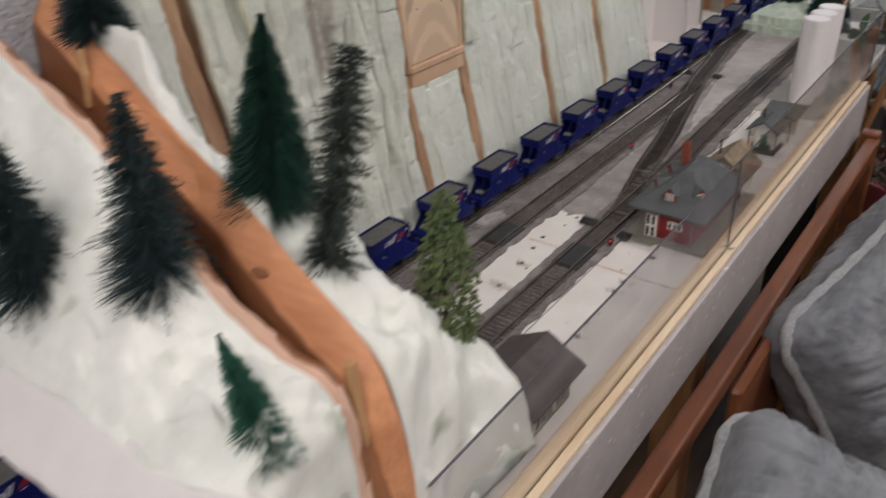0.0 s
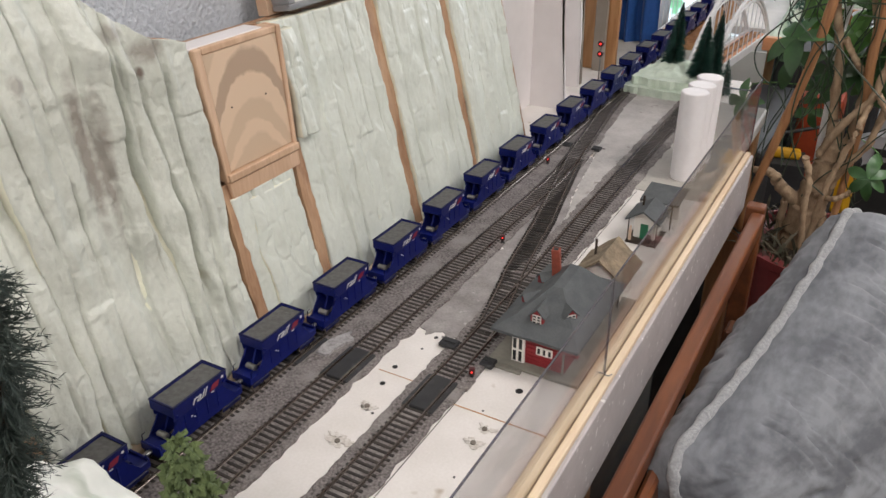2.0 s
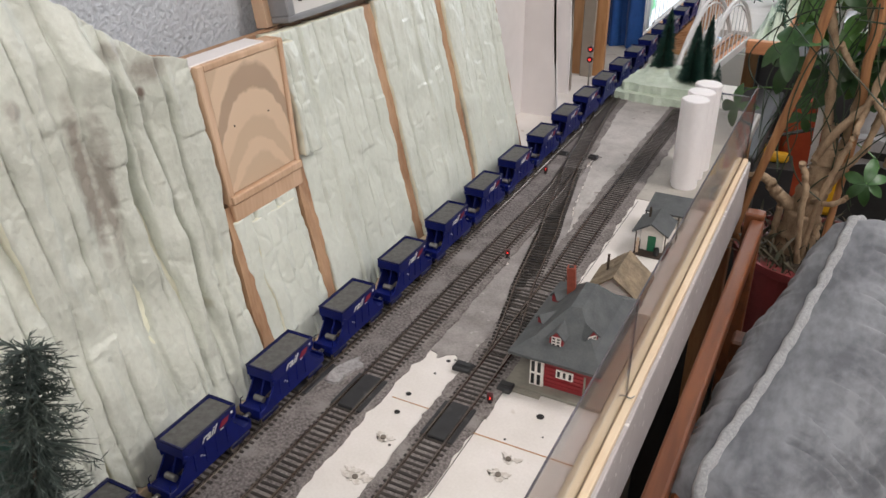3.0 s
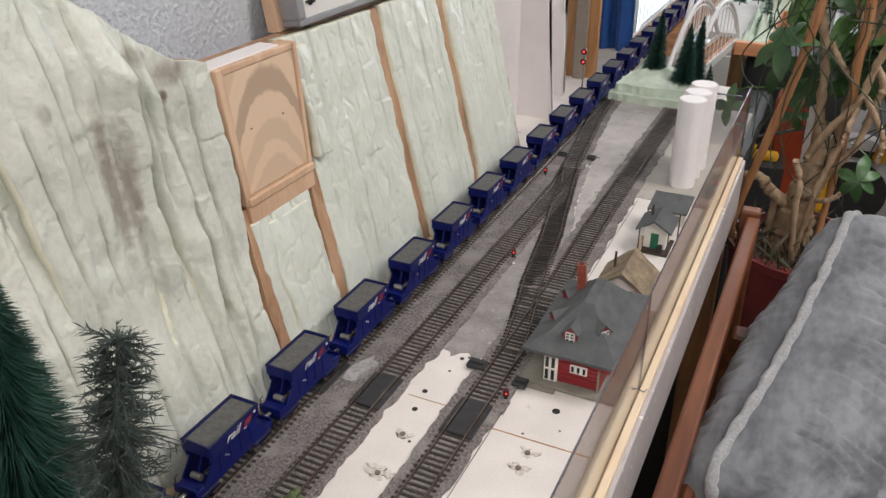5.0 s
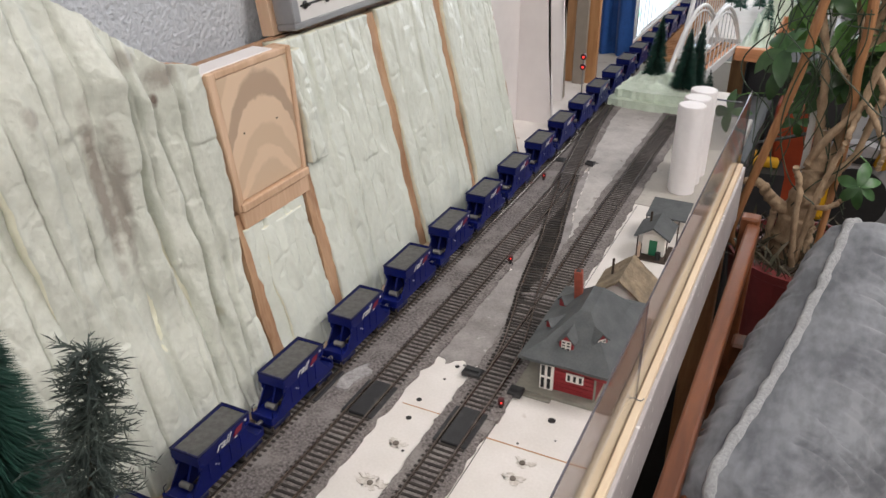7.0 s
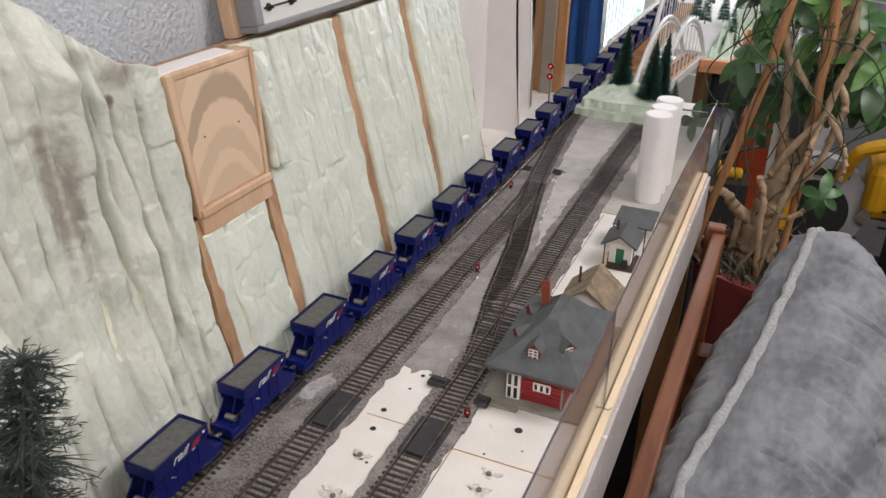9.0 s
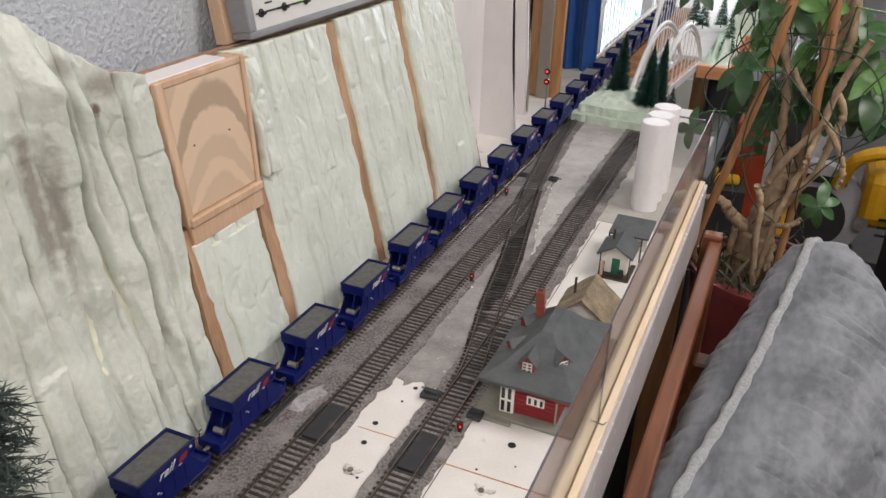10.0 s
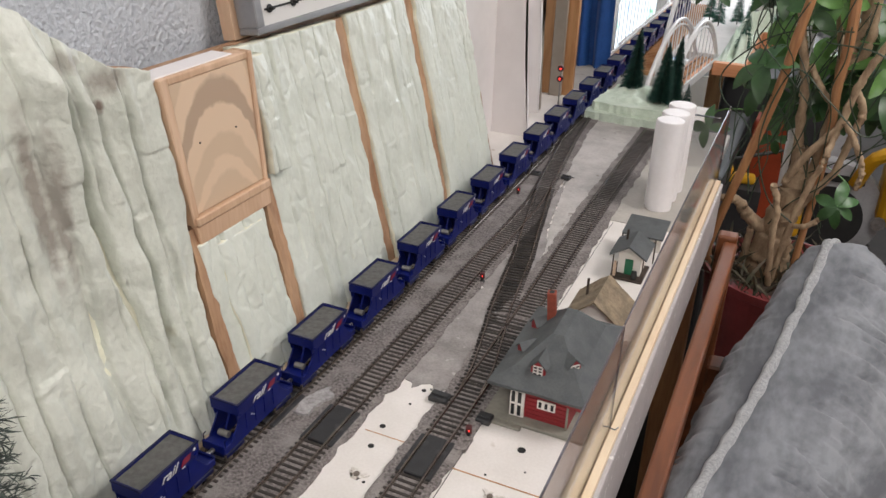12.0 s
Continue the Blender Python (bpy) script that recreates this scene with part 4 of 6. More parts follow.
tagged(part("wall_panel", box(-0.1505, -0.1445, 1.128, 1.3015, 0, 0.7, 0.001), WHITEFLAT), "plain off-white upright panel", "panel", kind="structure")
tagged(part("wall_panel", box(-0.160, -0.153, 1.309, 1.424, 0, 0.7, 0.001), WHITEFLAT), "plain off-white upright panel", "panel", kind="structure")
wavy_flat("wall_flat", -0.150, -0.088, 1.302, 0.7, 0.006, 1.5, WHITEFLAT, "tall white flat with a wavy cut edge", 0.005, 0.040)
wavy_flat("wall_flat", -0.1645, -0.108, 1.425, 0.7, 0.006, 4.5, WHITEFLAT, "narrow white flat with a wavy cut edge", 0.004, 0.035)
wavy_flat("wall_flat", -0.160, -0.112, 1.445, 0.7, 0.008, 6.5, GREYFLAT, "taupe cut-out flat behind the white one", 0.004, 0.02)
tagged(part("wall_board", box(-0.24, -0.089, 1.55, 1.562, -0.018, 0.7, 0.001), PLYWALL), "bare orange pine board standing upright", "board", kind="structure")
tagged(part("wall_board", box(-0.128, -0.106, 1.538, 1.546, 0.0, 0.7, 0.001), GREYFLAT), "taupe strip nailed over the pine board", "board", kind="structure")
tagged(part("far_ledge", box(-0.23, -0.062, 1.30, 1.86, -0.02, -0.0005, 0.001), GREYBOARD), "pale grey ledge beside the far track", "ledge", kind="structure")


def drape(u, v):
    x = -0.30 + 0.219 * u
    return Vector((x, 1.78 + 0.012 * math.sin(u * 40 + 2 * fbm(u * 3, v * 2)) + 0.01 * fbm(u * 5, v * 3), -0.5 + 1.3 * v))


tagged(part("blue_drape", sheet(drape, 60, 30, (0, 0.003, 0)), (CURTAIN, CURTAIN), None, smooth=True), "dark blue cloth hanging in loose folds", "cloth")

# ---------------------------------------------------------------- train


def hopper_car(m):
    c = thing("hopper_car", "dark blue model hopper car with grey load on the track", "railway car", m, group="hopper cars of the train")
    # inner hopper with steep sloping ends; its darker blue carries the recess's shade
    part("hopper_shell", prism([(-0.024, 0.0400), (-0.021, 0.0340), (-0.0085, 0.0110), (0.0085, 0.0110), (0.021, 0.0340), (0.024, 0.0400)], "x", -0.0092, 0.0092), BLUEDARK, c, "sloping hopper ends, recess shade put into the darker blue")
    for s in (-1, 1):
        # upper tub wall, leaning out to the rim
        tub = prism([(s * 0.0100, 0.0285), (s * 0.0122, 0.0420), (s * 0.0106, 0.0420), (s * 0.0092, 0.0285)], "y", -0.0262, 0.0262)
        part("side_wall", tub, BLUE, c)
        # lower side sheet: drawn in under the rim, then spreading to the full length of the frame
        sheet_line = [(-0.0238, 0.0345), (-0.0232, 0.0290), (-0.0262, 0.0240), (-0.0345, 0.0140), (0.0345, 0.0140), (0.0262, 0.0240), (0.0232, 0.0290), (0.0238, 0.0345)]
        part("side_sheet", prism(sheet_line, "x", s * 0.0096 - 0.0006, s * 0.0096 + 0.0006), BLUE, c, "solid blue side sheet")
        for y in (-0.0165, -0.0055, 0.0055, 0.0165):
            part("rib", box(s * 0.0102 - 0.0005, s * 0.0102 + 0.0005, y - 0.0006, y + 0.0006, 0.0145, 0.0286, 0.0002), BLUE, c)
        part("end_wall", prism([(s * 0.0268, 0.0425), (s * 0.0268, 0.0338), (s * 0.0232, 0.0312), (s * 0.0222, 0.0332), (s * 0.0252, 0.0350), (s * 0.0252, 0.0425)], "x", -0.0118, 0.0118), BLUE, c)
        part("step_platform", box(-0.0098, 0.0098, s * 0.033 - 0.0092, s * 0.033 + 0.0092, 0.0120, 0.0142, 0.0005), BLUE, c)
        part("sill_beam", box(s * 0.0088 - 0.001, s * 0.0088 + 0.001, -0.042, 0.042, 0.0085, 0.0145, 0.0004), BLUE, c)
        part("end_beam", box(-0.0098, 0.0098, s * 0.0418 - 0.0008, s * 0.0418 + 0.0008, 0.0095, 0.0165, 0.0004), BLUE, c)
        part("coupler", box(-0.0016, 0.0016, s * 0.0445 - 0.003, s * 0.0445 + 0.003, 0.0100, 0.0125, 0.0005), STEEL, c, "dull steel coupler")
        part("brake_tank", tube([(-0.004, s * 0.030, 0.0168), (0.0045, s * 0.030, 0.0168)], 0.0026, 10), STEEL if s < 0 else BLUEDARK, c)
        part("centre_rib", prism([(s * 0.0205, 0.0335), (s * 0.0115, 0.0165), (s * 0.0300, 0.0145), (s * 0.0240, 0.0260)], "x", -0.0008, 0.0008), BLUE, c)
        for px in (-0.0094, 0.0094):
            part("grab_rail", tube([(px, s * 0.0405, 0.0145), (px, s * 0.0405, 0.0205), (px, s * 0.0375, 0.0205)], 0.0004, 5), BLUEDARK, c)
        truck = part("bogie", box(-0.0098, 0.0098, s * 0.030 - 0.0105, s * 0.030 + 0.0105, 0.0035, 0.0082, 0.001), BLUEDARK, c, "dark blue wheel frame")
        for dy in (-0.0068, 0.0068):
            for px in (-0.0083, 0.0083):
                part("wheel", tube([(px - 0.0010, s * 0.030 + dy, 0.0046), (px + 0.0010, s * 0.030 + dy, 0.0046)], 0.0046, 12), RAIL, truck)
    part("load", sheet(lambda u, v: Vector((-0.0106 + 0.0212 * u, -0.0254 + 0.0508 * v, 0.0412 + 0.0005 * fbm(u * 8, v * 14, 3))), 8, 18), LOAD, c, "flat grey stone load")
    for s in (-1, 1):
        part("rim", box(s * 0.0116 - 0.0009, s * 0.0116 + 0.0009, -0.0272, 0.0272, 0.0416, 0.0430, 0.0004), BLUEDARK, c)
        part("rim", box(-0.0106, 0.0106, s * 0.0265 - 0.0008, s * 0.0265 + 0.0008, 0.0418, 0.0430, 0.0004), BLUEDARK, c)
    # slanted word on both sides, with a red field and small marks
    for s in (-1, 1):
        cu = bpy.data.curves.new("lettering", "FONT")
        cu.body, cu.size, cu.shear, cu.align_x, cu.extrude = "rail", 0.0112, 0.35, "CENTER", 0.0002
        ob = new("tmp_text", cu)
        bpy.context.view_layer.update()
        me = bpy.data.meshes.new_from_object(ob)
        scene.collection.objects.unlink(ob)
        me.materials.clear()
        me.materials.append(LETTER)
        lt = new("lettering", me)
        lt.parent = c
        lt.matrix_basis = Matrix.Translation((s * 0.01125, -s * 0.002, 0.0325)) @ pose(0, 0, 0, 0, s * 9.0, 0) @ pose(0, 0, 0, 90, 0, 90 if s > 0 else -90)
        lt["label"] = "white slanted lettering"
        part("red_field", prism([(s * 0.0095, 0.0325), (s * 0.0175, 0.0335), (s * 0.0200, 0.0385), (s * 0.0120, 0.0375)], "x", s * 0.0105, s * 0.01155), REDMARK, c, "dark red painted field")
        part("roundel", tube([(s * 0.0112, s * 0.0225, 0.0385), (s * 0.0119, s * 0.0225, 0.0385)], 0.0012, 10), LETTER, c, "small pale roundel")
        for y, z, w in ((0.0125, 0.0303, 0.0030), (-0.010, 0.0235, 0.0018), (-0.0075, 0.0215, 0.0012)):
            part("marking", box(s * 0.0103 - 0.0002, s * 0.0103 + 0.0002, s * y - w / 2, s * y + w / 2, z - 0.0004, z + 0.0004), LETTER, c)
    return c


first_car = hopper_car(pose(-0.0432, 0.4545, 0.006))
for k in range(1, 22):
    y = 0.4545 + 0.0942 * k
    x = -0.0432 + (0.0042 if y > 0.72 else 0.0042 * max(0, (y - 0.52) / 0.2)) - 0.004 * max(0, min(1, (y - 1.1) / 0.5))
    copy_thing(first_car, pose(x, y, 0.006))

copy_thing(first_car, pose(-0.0434, 0.4545 - 0.0942, 0.006))

# ---------------------------------------------------------------- signals


def dwarf_signal(x, y, turn=0):
    s = thing("dwarf_signal", "small dark red dwarf signal with a lit red lamp", "signal", pose(x, y, 0.0014, 0, 0, turn), group="dwarf signals")
    part("base", lathe([(0.0028, 0), (0.0028, 0.001), (0.0016, 0.0022), (0.0016, 0.004)], 12), BLACK, s)
    part("hood", box(-0.0026, 0.0026, -0.0018, 0.0026, 0.004, 0.0105, 0.0010, segs=2), LAMPHOOD, s)
    part("lamp_lens", tube([(0, -0.0016, 0.0076), (0, -0.0026, 0.0076)], 0.0006, 10), LEDRED, s, "glowing red lens")
    part("lamp_lens", tube([(0, -0.0016, 0.0052), (0, -0.0022, 0.0052)], 0.0010, 10), BLACK, s)
    return s


dwarf_signal(0.026, 0.846, 20)
dwarf_signal(0.1085, 0.6165, 20)
dwarf_signal(-0.0195, 1.080, 20)
mast = thing("signal_mast", "thin silver signal mast with two red lamps", "signal", pose(-0.083, 1.45, 0.0))
part("pole", tube([(0, 0, 0), (0, 0, 0.078)], 0.0012, 8), STEEL, mast)
part("base_plate", lathe([(0.004, 0), (0.004, 0.002)], 12), STEEL, mast)
part("finial", tube([(0, 0, 0.078), (0, 0, 0.084)], 0.0006, 6), STEEL, mast)
for z in (0.057, 0.074):
    head = part("lamp_head", tube([(0, 0.001, z), (0, -0.004, z)], 0.0052, 14), LAMPHOOD, mast, "round dark red lamp head")
    part("lamp_lens", tube([(0, -0.004, z), (0, -0.0052, z)], 0.0016, 12), LEDRED, head, "glowing red lens")

# ---------------------------------------------------------------- station


def window_unit(name, parent, w, h, cols, rows, m, bar=0.0009):
    """A white frame with bars and dark panes; faces -y."""
    f = part(name, box(-w / 2, w / 2, -0.0008, 0.0002, 0, h), WHITE, parent, "white window frame", m=m)
    pw, ph = w / cols, h / rows
    for i in range(cols):
        for j in range(rows):
            part("pane", box(-w / 2 + i * pw + bar, -w / 2 + (i + 1) * pw - bar, -0.0012, -0.0006, j * ph + bar, (j + 1) * ph - bar), GLASSDARK, f)
    return f


st = thing("station_building", "red model station with slate-grey hipped roof", "building")
part("plinth", box(0.108, 0.1905, 0.646, 0.80, 0.0, 0.0035, 0.0006), PLINTH, st, "olive grey platform slab")
part("platform_step", box(0.1105, 0.141, 0.6405, 0.6455, 0.0, 0.0028, 0.0005), PLINTH, st)
part("wall", box(0.1290, 0.1745, 0.656, 0.770, 0.0035, 0.0345, 0.0003), REDWALL, st, "deep red clapboard walls")
for k in range(7):
    part("clapboard", box(0.1395, 0.1742, 0.6552, 0.6559, 0.006 + k * 0.0038, 0.0085 + k * 0.0038), REDWALL, st)
roof = bmesh.new()
E0 = [(0.1105, 0.6455, 0.0362), (0.1885, 0.6455, 0.0362), (0.1885, 0.770, 0.0362), (0.1105, 0.770, 0.0362)]
M1 = [(0.126, 0.664, 0.0445), (0.176, 0.664, 0.0445), (0.176, 0.752, 0.0445), (0.126, 0.752, 0.0445)]
T1 = [(0.147, 0.690, 0.064), (0.156, 0.690, 0.064), (0.156, 0.730, 0.066), (0.147, 0.730, 0.066)]
rings = [[roof.verts.new(p) for p in ring] for ring in ([(x, y, z - 0.0025) for x, y, z in E0], E0, M1, T1)]
for a, b in zip(rings, rings[1:]):
    for k in range(4):
        roof.faces.new((a[k], a[(k + 1) % 4], b[(k + 1) % 4], b[k]))
roof.faces.new(list(reversed(rings[0])))
roof.faces.new(rings[-1])
bmesh.ops.subdivide_edges(roof, edges=roof.edges[:], cuts=3, use_grid_fill=True)
for v in roof.verts:
    v.co += 0.0007 * Vector((fbm(v.co.y * 60, v.co.z * 60), fbm(v.co.x * 60, 3), fbm(v.co.x * 70, v.co.y * 70)))
part("roof", roof, ROOF, st, "slate-grey hipped roof with flared eaves")


def dormer(x, y, z, turn, glazed=True, size=1.0):
    d = part("dormer", prism([(-0.0058 * size, 0), (0.0058 * size, 0), (0.0058 * size, 0.0075 * size), (0, 0.0135 * size), (-0.0058 * size, 0.0075 * size)], "y", 0.0, 0.012), REDWALL, st, "red dormer", m=pose(x, y, z, 0, 0, turn))
    for s in (-1, 1):
        part("dormer_roof", prism([(0, 0.0136 * size), (0, 0.0150 * size), (s * 0.0075 * size, 0.0070 * size), (s * 0.0068 * size, 0.0060 * size)], "y", -0.0015, 0.024), ROOF, d, "grey dormer roof")
    if glazed:
        window_unit("window", d, 0.0078, 0.0082, 2, 3, pose(0, -0.0002, 0.0004), 0.0008)
    return d


dormer(0.1455, 0.6615, 0.0415, 0)
dormer(0.1705, 0.674, 0.0425, 50)
dormer(0.1225, 0.686, 0.0405, -40, False, 0.7)
dormer(0.1215, 0.724, 0.0405, -40, False, 0.8)
chim = part("chimney", box(-0.0036, 0.0036, -0.0036, 0.0036, 0, 0.030, 0.0003), BRICK, st, "brick red chimney", m=pose(0.1335, 0.7335, 0.046, 3, -4, 10))
part("flue", box(-0.002, 0.002, -0.002, 0.002, 0.0298, 0.0304), BLACK, chim)
window_unit("door", st, 0.0105, 0.0245, 2, 2, pose(0.1325, 0.6545, 0.0036), 0.0012)
part("door_side", box(0.1378, 0.1388, 0.654, 0.6565, 0.0036, 0.0280), WHITE, st, "white door surround")
window_unit("window", st, 0.0145, 0.0078, 3, 1, pose(0.1565, 0.6550, 0.0165), 0.0013)
part("corner_post", box(0.1728, 0.1744, 0.6535, 0.6552, 0.0035, 0.030), PLINTH, st)
part("gable", prism([(0.160, 0.0295), (0.187, 0.0270), (0.1725, 0.0365)], "y", 0.6500, 0.6552), REDWALL, st, "small red gable over the corner")

# hut with brown roof
hut = thing("hut", "pale hut with a rough brown gable roof", "building")
part("wall", box(0.1385, 0.178, 0.785, 0.826, 0.0, 0.030, 0.0004), WHITE, hut, "off-white hut walls")
for s in (-1, 1):
    def slope(u, v, s=s):
        x = 0.158 + s * 0.0265 * u
        return Vector((x, 0.7755 + 0.056 * v, 0.0500 - 0.022 * u + 0.0012 * fbm(x * 90, v * 6, s)))
    bm = sheet(slope, 10, 16, (0, 0, -0.002))
    bmesh.ops.recalc_face_normals(bm, faces=bm.faces)
    part("roof", bm, (THATCH, THATCH), hut, "rough brown roof slope")
part("stove_pipe", tube([(0.1445, 0.806, 0.034), (0.1445, 0.806, 0.055)], 0.0012, 8), TRUNK, hut, "thin dark stove pipe")
part("gable", prism([(0.1385, 0.030), (0.178, 0.030), (0.158, 0.047)], "y", 0.7852, 0.788), WHITE, hut)
part("post", box(0.1785, 0.180, 0.778, 0.780, 0.0, 0.029), TRUNK, hut)

# shed with green door
shed = thing("shed", "small white shed with dark roof and green door", "building", pose(0.1585, 0.938, 0.0))
part("platform", box(-0.0175, 0.0165, -0.021, 0.02, 0, 0.0025, 0.0004), TRUNK, shed, "dark brown porch deck")
part("wall", box(-0.0125, 0.0115, -0.009, 0.018, 0.0025, 0.0260, 0.0003), WHITE, shed, "white shed walls")
part("gable", prism([(-0.0125, 0.026), (0.0115, 0.026), (-0.0005, 0.0365)], "y", -0.009, 0.018), WHITE, shed)
for s in (-1, 1):
    part("roof", prism([(-0.0005, 0.0385), (-0.0005, 0.0405), (-0.0005 + s * 0.0195, 0.0285), (-0.0005 + s * 0.0188, 0.0268)], "y", -0.0215, 0.022), ROOF, shed, "dark grey roof slope")
part("door", box(-0.0048, 0.0038, -0.0102, -0.0092, 0.0025, 0.0205, 0.0003), GREENDOOR, shed, "green door")
for x in (-0.0158, 0.0152):
    part("porch_post", tube([(x, -0.0185, 0.0025), (x, -0.0185, 0.029)], 0.0007, 6), TRUNK, shed)
part("pipe", tube([(-0.0085, 0.006, 0.034), (-0.0085, 0.006, 0.047)], 0.0012, 8), TRUNK, shed)
barrel = tagged(part("barrel", lathe([(0.0026, 0), (0.0031, 0.003), (0.0031, 0.0055), (0.0027, 0.0085)], 14), BLACK, m=pose(0.1655, 0.9215, 0.0025)), "small dark barrel on the porch", "barrel")
figure = lathe([(0.0016, 0.0), (0.0017, 0.004), (0.0014, 0.008), (0.0020, 0.0095), (0.0019, 0.0125), (0.0009, 0.0138), (0.0014, 0.0152), (0.0013, 0.0168), (0.0005, 0.0176)], 10)
tagged(part("figurine", figure, FIGURE, m=pose(0.1450, 0.9205, 0.0025)), "tiny cream plastic figurine on the porch", "figurine")

# open shelter
sh = thing("shelter", "open shelter with a dark roof on thin posts", "shelter")
part("roof", prism([(0.966, 0.0300), (1.008, 0.0350), (1.008, 0.0372), (0.966, 0.0322)], "x", 0.1395, 0.1835, bevel=0.0003), ROOF, sh, "dark grey sloping roof")
for x in (0.140, 0.152, 0.176):
    for y in (0.970, 1.003):
        part("post", box(x - 0.0007, x + 0.0007, y - 0.0007, y + 0.0007, 0, 0.0315), TRUNK, sh)
part("back_wall", box(0.164, 0.178, 0.998, 1.0, 0, 0.033), WHITE, sh)
part("rail", box(0.140, 0.176, 0.9695, 0.9705, 0.024, 0.0255), TRUNK, sh)

# tubes like storage tanks
for x, y, h, tilt in ((0.1505, 1.124, 0.114, -1.0), (0.1510, 1.158, 0.114, -0.6), (0.1525, 1.192, 0.115, 0.0)):
    tk = thing("storage_tank", "plain white upright tube standing as a tank", "tank", pose(x, y, 0.0011, 0, 0, 0), group="white tanks")
    part("shell", lathe([(0.0158, 0), (0.0160, 0.002), (0.0165, h * 0.5), (0.0167, h - 0.001), (0.0162, h), (0.0158, h), (0.0157, h - 0.001)], 40), SILO, tk, smooth=False)
    part("lid", lathe([(0.0154, h - 0.003), (0.0154, h - 0.0006), (0.0148, h)], 40), SILO, tk)
    part("seam_strip", box(-0.0172, -0.0163, -0.001, 0.001, 0.001, h - 0.002), SILO, tk)

# ---------------------------------------------------------------- trees


def brush_tree(name, base, top, radius, bristles, material, label, seed=1, waist=0.0, column=False, droop=0.25, twigs=0):
    """Bottle-brush tree: a twisted wire stem with whorls of stiff bristles, or with twigs that carry fine needles."""
    rnd = random.Random(seed)
    base, top = Vector(base), Vector(top)
    t = thing(name, label, "tree", Matrix.Translation(base))
    ax = top - base
    h = ax.length
    zq = ax.to_track_quat("Z", "Y").to_matrix()
    part("trunk", tube([(0, 0, -0.004), tuple(ax * 0.5), tuple(ax * 0.98)], [0.0014, 0.0009, 0.0004], 6), TRUNK, t)
    vs, fs = [], []

    def reach(f):
        r = radius * (1 - f) ** 0.75 * (1 - waist * (0.5 + 0.5 * math.sin(f * 31)))
        if column:
            r = radius * (1 - max(0.0, f - 0.55) ** 2 * 3.2) * (0.8 + 0.2 * f) * (1 + 1.1 * fbm(f * 5, seed, 0.0, 3))
        return max(r, radius * 0.07)

    def needle(p, q, w):
        a = (q - p).cross(Vector((rnd.uniform(-1, 1), rnd.uniform(-1, 1), rnd.uniform(-1, 1))))
        side = a.normalized() * w
        mid = p.lerp(q, 0.5) + Vector((0, 0, 0.04 * (q - p).length))
        i = len(vs)
        vs.extend(zq @ v for v in (p - side * 0.5, p + side * 0.5, mid + side, q, mid - side))
        fs.append((i, i + 1, i + 2, i + 3, i + 4))
    for k in range(twigs):
        f = 0.04 + 0.96 * (k + rnd.random()) / twigs
        a = k * 2.4 + rnd.uniform(-0.5, 0.5)
        r = reach(f) * rnd.uniform(0.65, 1.15)
        d = Vector((math.cos(a), math.sin(a), -droop + rnd.uniform(-0.2, 0.3) + 0.5 * max(0, f - 0.8)))
        p = Vector((0, 0, f * h))
        needle(p, p + d * r, 0.0004)
        n = int(10 + 900 * r)
        for j in range(n):
            g = 0.15 + 0.85 * (j + rnd.random()) / n
            c = p + d * r * g + Vector((0, 0, -0.10 * r * g * g))
            e = (d + Vector((rnd.uniform(-1, 1), rnd.uniform(-1, 1), rnd.uniform(-0.8, 0.8)))).normalized()
            needle(c, c + e * rnd.uniform(0.0022, 0.0048), 0.00022)
    for k in range(bristles):
        f = rnd.random() ** 1.25
        f = 0.06 + 0.94 * (f + 0.01 * math.sin(f * 60))
        r = reach(f) * (rnd.uniform(0.35, 1.05) if column else rnd.uniform(0.75, 1.08))
        a = rnd.random() * math.tau
        p = Vector((0, 0, f * h))
        needle(p, p + Vector((math.cos(a), math.sin(a), -droop + rnd.uniform(-0.15, 0.25))) * r, rnd.uniform(0.00018, 0.00034))
    me = bpy.data.meshes.new("crown")
    me.from_pydata([tuple(v) for v in vs], [], fs)
    me.materials.append(material)
    ob = new("crown", me)
    ob.parent = t
    return t


# far trees on the mint hill
brush_tree("fir_tree", (0.020, 1.533, 0.030), (0.022, 1.548, 0.134), 0.026, 5200, FIR, "dark green bottle-brush fir on mint foam", 3)
brush_tree("fir_tree", (0.078, 1.484, 0.028), (0.079, 1.497, 0.126), 0.027, 5200, FIR, "broad dark green bottle-brush fir", 4)
brush_tree("fir_tree", (0.090, 1.52, 0.024), (0.092, 1.535, 0.130), 0.023, 5200, FIR, "dark green bottle-brush fir beside the bridge", 5)
brush_tree("fir_tree", (0.118, 1.50, 0.0), (0.116, 1.51, 0.060), 0.018, 1200, FIR, "low dark green bottle-brush fir", 6)

# mint foam hill, two layers
for k, (poly, z0, z1) in enumerate((([(-0.032, 1.432), (0.089, 1.428), (0.094, 1.47), (0.096, 1.58), (-0.01, 1.595), (-0.03, 1.52)], 0.0005, 0.0145),
                                    ([(-0.024, 1.446), (0.03, 1.437), (0.089, 1.444), (0.092, 1.575), (0.0, 1.59), (-0.02, 1.51)], 0.0150, 0.0285))):
    bm = prism(ragged([Vector(p) for p in poly], 0.0035, 0.006, 20 + k), "z", z0, z1)
    tagged(part("foam_hill", bm, SNOWY), "layer of mint green foam under the firs", "hill", group="foam hill layers")
mound = sheet(lambda u, v: Vector((-0.012 + 0.092 * u, 1.458 + 0.11 * v, 0.0283 + 0.011 * math.sin(math.pi * u) * math.sin(math.pi * v) * (1 + 0.9 * fbm(u * 5, v * 5, 2)) + 0.002 * fbm(u * 16, v * 16, 5))), 30, 30)
